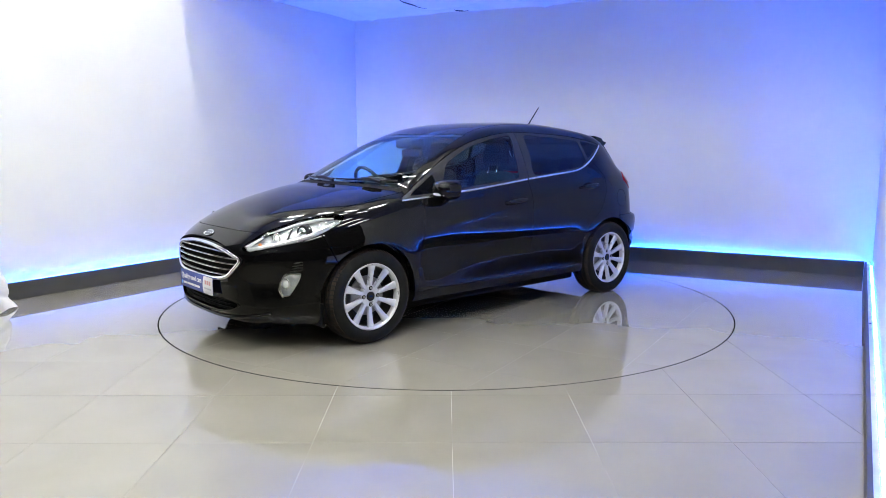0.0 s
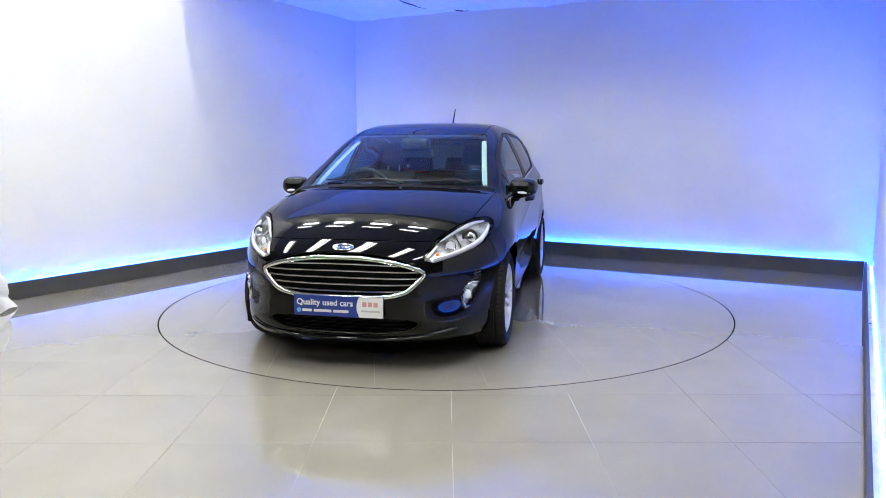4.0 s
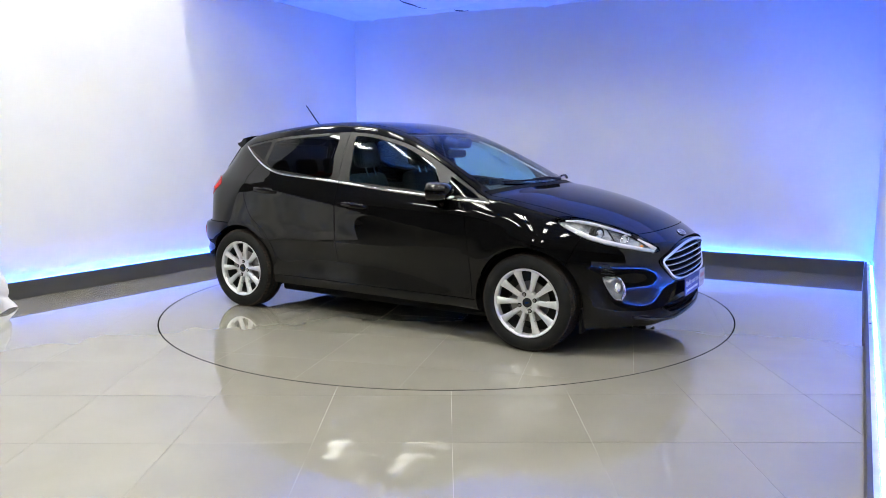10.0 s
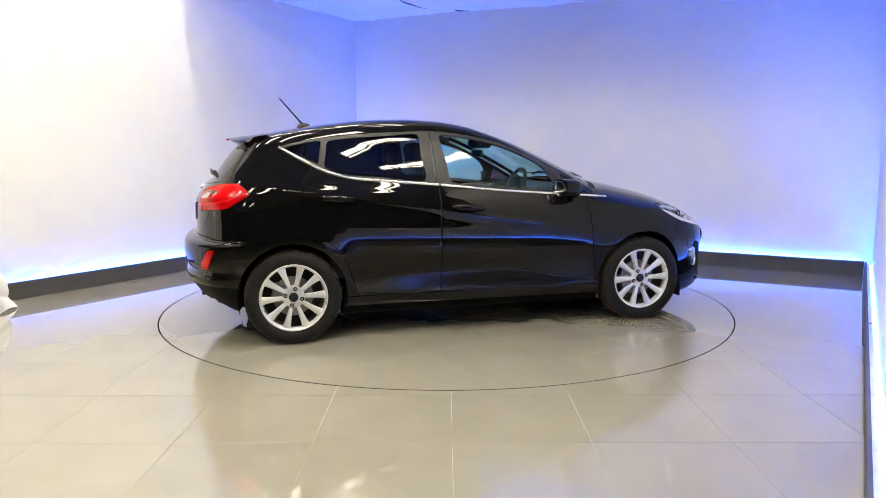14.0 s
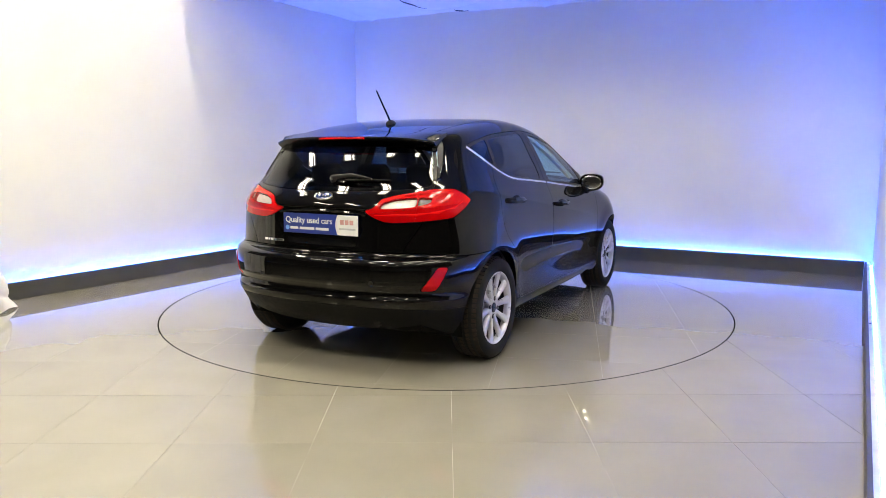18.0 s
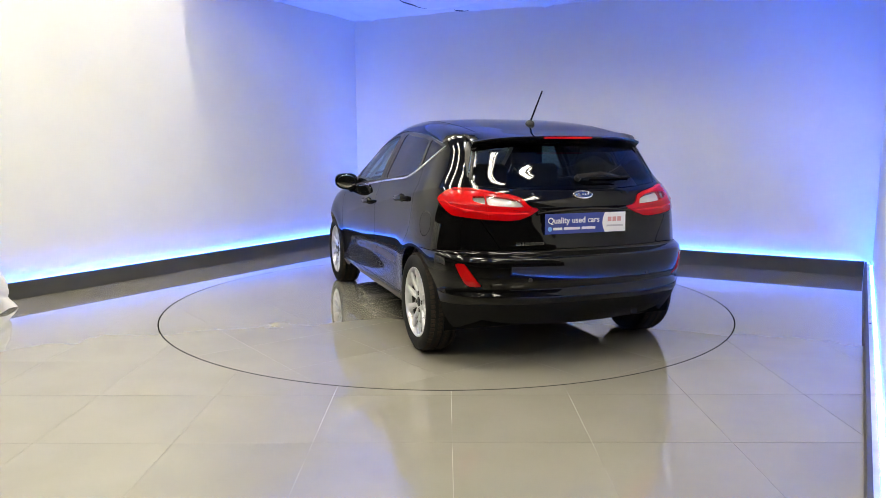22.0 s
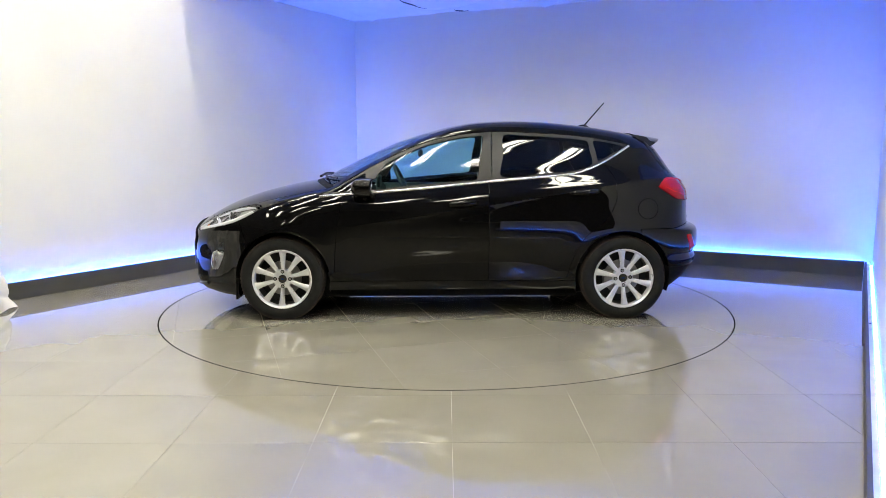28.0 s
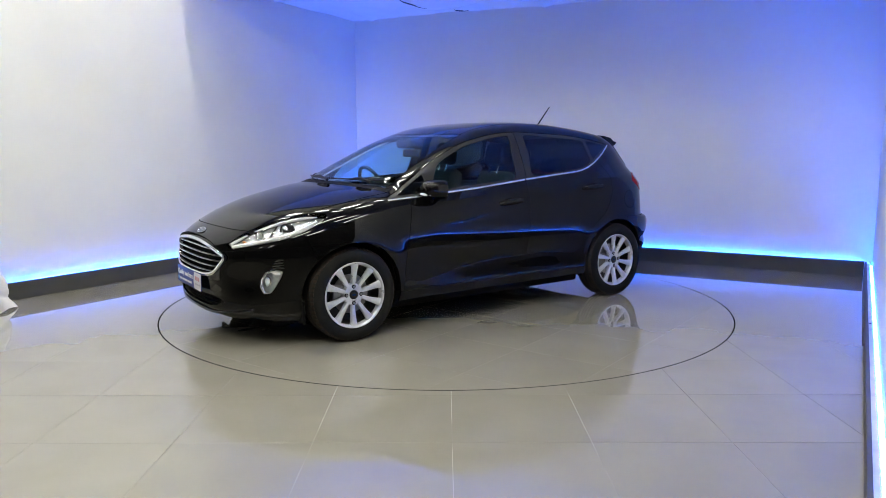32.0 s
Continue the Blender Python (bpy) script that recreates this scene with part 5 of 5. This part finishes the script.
# ---- wheels ----
def wheel_parts():
    """One wheel, its outer face towards +y, hub at the origin."""
    root = new("wheel")
    root.parent = car
    root["label"] = "ten-spoke silver alloy wheel with black tyre"
    bm = bmesh.new()
    R = 0.305
    prof = [(0.213, 0.078), (0.222, 0.088), (0.240, 0.098), (0.262, 0.100), (0.280, 0.094), (0.2935, 0.084), (0.3005, 0.074), (0.3045, 0.062)]
    for y in (0.050, 0.022, -0.006, -0.034):
        prof += [(R, y + 0.006), (R, y - 0.013), (R - 0.007, y - 0.015), (R - 0.007, y - 0.019), (R, y - 0.021)]
    prof += [(0.3045, -0.062), (0.3005, -0.074), (0.2935, -0.084), (0.280, -0.094), (0.262, -0.100), (0.240, -0.098), (0.213, -0.08)]
    seg = 140
    lathe(bm, prof, seg)
    tyre = part("tyre", bm, RUBBER, root, "black rubber tyre", True)
    # tread lugs round both shoulders
    bm = bmesh.new()
    for s in (1, -1):
        for k in range(66):
            m = pose(0, 0, 0, 0, 360 / 66 * k + (2.7 if s < 0 else 0), 0) @ pose(0, s * 0.0705, 0.3015, s * -24, 0, s * 8)
            bmesh.ops.create_cube(bm, size=1, matrix=m @ Matrix.Diagonal((0.021, 0.026, 0.008, 1)))
        for k in range(66):
            m = pose(0, 0, 0, 0, 360 / 66 * k + 1.3, 0) @ pose(0, s * 0.024, 0.3035, 0, 0, s * 22)
            bmesh.ops.create_cube(bm, size=1, matrix=m @ Matrix.Diagonal((0.020, 0.026, 0.0055, 1)))
    tread = part("tread", bm, TREAD, tyre, "blocky tyre tread")
    tagged(tread, kind="stuff")
    bm = bmesh.new()
    lathe(bm, [(0.2005, 0.046), (0.201, 0.055), (0.206, 0.068), (0.2105, 0.076), (0.2170, 0.080), (0.2185, 0.086), (0.2150, 0.0885), (0.2085, 0.086), (0.2030, 0.079), (0.1985, 0.066), (0.1975, 0.046)], 80)
    part("rim", bm, ALLOY, root, "silver rim", True)
    bm = bmesh.new()
    lathe(bm, [(0.204, 0.060), (0.200, 0.048), (0.1965, 0.046), (0.196, -0.06), (0.06, -0.066), (0.001, -0.066)], 48)
    part("barrel", bm, ALLOY_DARK, root, "shaded inner barrel", True)
    for k in range(10):
        bm = bmesh.new()
        rings = []
        for r, w, y, t in ((0.040, 0.0125, 0.060, 0.030), (0.070, 0.0125, 0.064, 0.028), (0.110, 0.0150, 0.069, 0.024), (0.150, 0.0185, 0.074, 0.020), (0.180, 0.0225, 0.077, 0.017), (0.197, 0.0275, 0.078, 0.014), (0.2045, 0.034, 0.077, 0.012)):
            rings.append([bm.verts.new(q) for q in ((-w, y - t, r), (-w, y - 0.006, r), (-w * 0.72, y, r), (0, y + 0.0022, r), (w * 0.72, y, r), (w, y - 0.006, r), (w, y - t, r))])
        for a, b in zip(rings, rings[1:]):
            for i in range(7):
                bm.faces.new((a[i], b[i], b[(i + 1) % 7], a[(i + 1) % 7]))
        bm.faces.new(rings[0][::-1])
        bm.faces.new(rings[-1])
        bmesh.ops.recalc_face_normals(bm, faces=bm.faces)
        part("spoke", bm, ALLOY, root, "", True, pose(0, 0, 0, 0, 36 * k + 1.5, 0))
    bm = bmesh.new()
    lathe(bm, [(0.074, 0.030), (0.073, 0.056), (0.066, 0.0630), (0.048, 0.0640), (0.034, 0.0650), (0.0315, 0.0610), (0.001, 0.0610)], 48)
    hub = part("hub", bm, ALLOY, root, "silver hub", True)
    bm = bmesh.new()
    lathe(bm, [(0.0305, 0.058), (0.0300, 0.066), (0.026, 0.0685), (0.001, 0.0690)], 32)
    part("centre_cap", bm, SATIN, hub, "black centre cap with blue oval", True)
    bm = bmesh.new()
    bmesh.ops.create_uvsphere(bm, u_segments=24, v_segments=8, radius=1, matrix=Matrix.Translation((0, 0.0690, 0)) @ Matrix.Diagonal((0.014, 0.0012, 0.0065, 1)))
    part("cap_mark", bm, BADGE_BLUE, hub, "", True)
    for k in range(4):
        a = radians(90 * k + 3)
        m = pose(0.054 * math.sin(a), 0.0645, 0.054 * math.cos(a), 90, 0, 0)
        # dark disc on the hub in place of a shaded bolt hole
        bm = bmesh.new()
        disc_solid(bm, 0.0135, 0.0135, 0.003, m, 24)
        sock = part("socket_shade", bm, DARK, hub)
        bm = bmesh.new()
        disc_solid(bm, 0.0088, 0.0088, 0.012, m, 6)
        part("bolt", bm, DISC, hub, "steel wheel bolt")
    bm = bmesh.new()
    lathe(bm, [(0.130, 0.006), (0.130, 0.016), (0.075, 0.018), (0.07, 0.03), (0.001, 0.03)], 48)
    part("brake_disc", bm, DISC, root, "steel brake disc", True)
    bm = bmesh.new()
    box(bm, (0.06, -0.02, -0.06), (0.135, 0.034, 0.06), 0.012)
    part("caliper", bm, DISC, root, "", True)
    return root


wheel = wheel_parts()
SPOTS = [(1, 1, 0), (1, -1, 180), (-1, 1, 0), (-1, -1, 180)]
for i, (fx, fy, turn) in enumerate(SPOTS):
    m = pose(HUB_X * fx, HUB_Y * fy, HUB_Z, 0, (-4, 18, 3, -16)[i], turn)
    if i == 0:
        wheel.matrix_basis = m
    else:
        copy_thing(wheel, m)

# wheel wells, floor pan with an added reflection blocker, mud flaps
for fx in (1, -1):
    for fy in (1, -1):
        bm = bmesh.new()
        n = 40
        a = [bm.verts.new((HUB_X * fx + (ARCH_R + 0.004) * math.cos(t), fy * 0.775, HUB_Z + (ARCH_R + 0.004) * math.sin(t))) for t in np.linspace(radians(-18), radians(198), n)]
        b = [bm.verts.new((v.co.x, fy * 0.50, v.co.z)) for v in a]
        for k in range(n - 1):
            bm.faces.new((a[k], a[k + 1], b[k + 1], b[k]))
        bm.faces.new(b)
        part("wheel_well", bm, DARK, car, "", True)
        bm = bmesh.new()
        if fx < 0:
            continue
        x0 = HUB_X + 0.345
        box(bm, (x0 - 0.01, min(fy * 0.60, fy * 0.80), 0.150), (x0 + 0.006, max(fy * 0.60, fy * 0.80), 0.30), 0.003)
        part("mud_flap", bm, PLASTIC, car)
bm = bmesh.new()
box(bm, (-1.60, -0.52, 0.19), (1.85, 0.52, 0.30), 0.03)
box(bm, (-0.95, -0.46, 0.155), (1.05, 0.46, 0.24), 0.03)
# wide low block, added to hide the pale wall's reflection under the car
box(bm, (-0.93, -0.70, 0.146), (0.97, 0.70, 0.30), 0.02)
part("pan_and_blocker", bm, DARK, car)
pair(lambda bm: (box(bm, (0.90, 0.10, 0.165), (1.30, 0.60, 0.215), 0.02), box(bm, (-1.36, 0.15, 0.18), (-1.16, 0.62, 0.26), 0.03)), "suspension_arm", PLASTIC)


# ---- cabin ----
def plump(lo, hi, lean=0.0, pivot=None, taper=0.0, bevel=0.05):
    bm = boxed(lo, hi, bevel, 4)
    if taper:
        zc, zh = lo[2], hi[2] - lo[2]
        yc = (lo[1] + hi[1]) / 2
        for v in bm.verts:
            v.co.y = yc + (v.co.y - yc) * (1 - taper * max(0, (v.co.z - zc) / zh))
    if lean:
        bmesh.ops.rotate(bm, verts=bm.verts, cent=pivot, matrix=Euler((0, radians(lean), 0)).to_matrix())
    return bm


for y in (0.36, -0.36):
    seat = part("front_seat", plump((-0.10, y - 0.25, 0.38), (0.42, y + 0.25, 0.56), 5, (0.1, y, 0.45), 0, 0.06), SEAT, car, "charcoal cloth front seat", True)
    part("backrest", plump((-0.24, y - 0.24, 0.48), (-0.10, y + 0.24, 1.10), -18, (-0.12, y, 0.5), 0.22, 0.06), SEAT, seat, "", True)
    part("headrest", plump((-0.375, y - 0.13, 1.10), (-0.275, y + 0.13, 1.29), -10, (-0.32, y, 1.1), 0.12, 0.045), SEAT, seat, "", True)
    for k in (-0.05, 0.05):
        bm = bmesh.new()
        sweep(bm, [Vector((-0.29, y + k, 1.04)), Vector((-0.325, y + k, 1.14))], 0.007, 8)
        part("headrest_post", bm, CHROME, seat, "", True)
bench = part("rear_bench", plump((-1.00, -0.60, 0.38), (-0.50, 0.60, 0.56), 6, (-0.7, 0, 0.45), 0, 0.06), SEAT, car, "charcoal cloth rear bench", True)
part("backrest", plump((-1.16, -0.60, 0.50), (-1.02, 0.60, 1.04), -20, (-1.05, 0, 0.5), 0.04, 0.06), SEAT, bench, "", True)
for y in (0.36, 0.0, -0.36):
    part("headrest", plump((-1.31, y - 0.12, 1.02), (-1.22, y + 0.12, 1.16), -14, (-1.26, y, 1.02), 0.1, 0.04), SEAT, bench, "", True)


def dashboard():
    bm = bmesh.new()
    prof = [(1.02, 0.92), (0.95, 0.965), (0.80, 0.972), (0.66, 0.950), (0.60, 0.915), (0.585, 0.86), (0.62, 0.76), (0.66, 0.60), (1.0, 0.55)]
    rows = []
    for y in np.linspace(-0.68, 0.68, 25):
        hood = 0.030 * math.exp(-(((y + 0.36) / 0.16) ** 2))
        rows.append([bm.verts.new((x - 0.25 * y * y * (x > 0.9), y, z + hood * (0.58 < x < 0.9 and z > 0.9))) for x, z in prof])
    for a, b in zip(rows, rows[1:]):
        for k in range(len(prof) - 1):
            bm.faces.new((a[k], b[k], b[k + 1], a[k + 1]))
    return part("dashboard", bm, TRIM_IN, car, "dark moulded dashboard", True)


dashboard()
bm = bmesh.new()
c, nrm = Vector((0.415, -0.36, 0.93)), Vector((-0.90, 0, 0.42)).normalized()
ring_on(bm, c, 0.178, 0.0155, nrm, 48)
sw = part("steering_wheel", bm, TRIM_IN, car, "black three-spoke steering wheel", True)
q = nrm.to_track_quat("Z", "Y").to_matrix()
for a in (0, 180, 270):
    bm = bmesh.new()
    t = radians(a)
    sweep(bm, [c - nrm * 0.015, c + q @ Vector((0.172 * math.cos(t), 0.172 * math.sin(t), 0))], [0.028, 0.016], 8, False, 0.5, nrm)
    part("spoke", bm, TRIM_IN, sw, "", True)
bm = bmesh.new()
bmesh.ops.create_uvsphere(bm, u_segments=20, v_segments=10, radius=1, matrix=Matrix.Translation(c) @ q.to_4x4() @ Matrix.Diagonal((0.07, 0.06, 0.03, 1)))
part("airbag_cover", bm, TRIM_IN, sw, "", True)
bm = bmesh.new()
box(bm, (0.585, -0.105, 0.930), (0.610, 0.105, 1.025), 0.008)
part("touch_screen", bm, SATIN, car, "black centre touch screen", True)
bm = bmesh.new()
box(bm, (0.20, -0.12, 1.245), (0.34, 0.10, 1.325), 0.03, 3)
part("sensor_housing", bm, TRIM_IN, car, "black camera housing behind the windscreen", True)
bm = bmesh.new()
box(bm, (0.235, -0.125, 1.175), (0.27, 0.125, 1.238), 0.018, 3)
part("rear_view_mirror", bm, TRIM_IN, car, "black interior mirror", True)
for y in (0.70, -0.70):
    bm = bmesh.new()
    box(bm, (-1.0, min(y, y * 1.06), 0.40), (0.80, max(y, y * 1.06), 0.93), 0.02)
    part("door_lining", bm, TRIM_IN, car, "", True)
bm = bmesh.new()
box(bm, (-1.62, -0.52, 0.88), (-1.20, 0.52, 0.91), 0.01)
part("parcel_shelf", bm, TRIM_IN, car, "dark parcel shelf", True)


# ---- tiled floor and turntable, piece by piece ----
TILE_STEP, JOINT, DISC_R, GAP_W = 0.605, 0.0020, 2.212, 0.0105
tagged(part("floor", boxed((-10, -14, -0.25), (10, 7, -0.0016)), GROUT), "polished greige porcelain tiled floor", "floor", kind="structure")
floor_ob = bpy.data.objects["floor"]


def tile_grid(x0, y0, n=14):
    """A square tile top as a small triangle mesh."""
    s = TILE_STEP - JOINT
    g = np.linspace(0, s, n + 1)
    X, Y = np.meshgrid(g, g, indexing="ij")
    P = np.stack([X.ravel() + x0 + JOINT / 2, Y.ravel() + y0 + JOINT / 2, np.zeros(X.size)], 1)
    i = (np.arange(n)[:, None] * (n + 1) + np.arange(n)).ravel()
    T = np.concatenate([np.stack([i, i + n + 1, i + n + 2], 1), np.stack([i, i + n + 2, i + 1], 1)])
    return P, np.tile([0.0, 0.0, 1.0], (len(P), 1)), T


def whole_tile():
    s = (TILE_STEP - JOINT) / 2
    bm = boxed((-s, -s, -0.009), (s, s, 0))
    me = bpy.data.meshes.new("tile")
    bm.to_mesh(me)
    bm.free()
    me.materials.append(TILE)
    return me


TILE_MESH = whole_tile()


def lay(parent, x, y, outside):
    """Lay the tile whose low corner is (x, y), cut to the outside or the inside of the turntable's circle."""
    cx, cy = x + TILE_STEP / 2, y + TILE_STEP / 2
    corners = [math.hypot(x + i * TILE_STEP, y + j * TILE_STEP) for i in (0, 1) for j in (0, 1)]
    near = math.hypot(max(x, -x - TILE_STEP, 0), max(y, -y - TILE_STEP, 0))
    whole = near > DISC_R + GAP_W if outside else max(corners) < DISC_R
    if whole:
        ob = new("tile", TILE_MESH)
        ob.parent, ob.location = parent, (cx, cy, 0)
        return
    if (max(corners) < DISC_R + GAP_W) if outside else near > DISC_R:
        return
    mesh = tile_grid(x, y)
    r = np.hypot(mesh[0][:, 0], mesh[0][:, 1])
    mesh = trim(mesh, (DISC_R + GAP_W - r) if outside else (r - DISC_R))
    if len(mesh[2]):
        P, N, T = mesh
        ob = shell("tile", [(P - np.array([cx, cy, 0]), N, T)], TILE, parent, lip=0.009)
        ob.location = (cx, cy, 0)


for i in range(-8, 8):
    for j in range(-7, 7):
        lay(floor_ob, 0.026 + i * TILE_STEP, -2.895 + 0.605 * 5 + j * TILE_STEP, True)

# tiles farther off, which no view separates, as one sheet of pieces
bm = bmesh.new()
s = (TILE_STEP - JOINT) / 2
for i in range(-16, 16):
    for j in range(-22, 11):
        if not (-8 <= i < 8 and -7 <= j < 7):
            cx, cy = 0.026 + (i + 0.5) * TILE_STEP, 0.13 + (j + 0.5) * TILE_STEP
            if abs(cx) < 9.6 and -13.6 < cy < 6.6:
                v = [bm.verts.new((cx + a * s, cy + b * s, 0)) for a, b in ((-1, -1), (1, -1), (1, 1), (-1, 1))]
                w = [bm.verts.new((cx + a * s, cy + b * s, -0.009)) for a, b in ((-1, -1), (1, -1), (1, 1), (-1, 1))]
                bm.faces.new(v)
                for k in range(4):
                    bm.faces.new((w[k], w[(k + 1) % 4], v[(k + 1) % 4], v[k]))
tagged(part("far_tiles", bm, TILE, floor_ob), kind="stuff")

turntable = new("turntable")
tagged(turntable, "large flush round turntable paved with floor tiles", "turntable")
bm = bmesh.new()
disc_solid(bm, DISC_R - 0.001, DISC_R - 0.001, 0.1, Matrix.Translation((0, 0, -0.0503)), 160)
laid = part("bed", bm, GROUT_TABLE, turntable)
laid.rotation_euler = (0, 0, radians(17.7))
bm = bmesh.new()
ring = lambda r, z: [bm.verts.new((r * math.cos(t), r * math.sin(t), z)) for t in (2 * math.pi * k / 160 for k in range(160))]
r1, r2, r3 = ring(DISC_R - 0.0005, -0.0005), ring(DISC_R + 0.0006, -0.0005), ring(DISC_R + 0.0006, -0.0015)
for k in range(160):
    for a, b in ((r1, r2), (r2, r3)):
        bm.faces.new((a[k], b[k], b[(k + 1) % 160], a[(k + 1) % 160]))
part("rim", bm, GAP, turntable, "thin black edge band")
for i in range(-5, 5):
    for j in range(-5, 5):
        lay(laid, 0.28 + i * TILE_STEP, 0.02 + j * TILE_STEP, False)
# the dark seam round the turntable lies on the floor's bed
bm = bmesh.new()
ring = lambda r: [bm.verts.new((r * math.cos(t), r * math.sin(t), -0.0012)) for t in (2 * math.pi * k / 160 for k in range(160))]
r1, r2 = ring(DISC_R + 0.0008), ring(DISC_R + GAP_W)
for k in range(160):
    bm.faces.new((r1[k], r2[k], r2[(k + 1) % 160], r1[(k + 1) % 160]))
part("seam", bm, GAP, floor_ob)


# ---- what turns ----
def motions():
    walk(turntable, [(t, pose(0, 0, 0, 0, 0, a)) for t, a in TURNS])
    shift = Vector((*CAR_SHIFT, 0))
    walk(car, [(t, pose(0, 0, 0, 0, 0, a) @ Matrix.Translation(shift)) for t, a in TURNS])


motions()
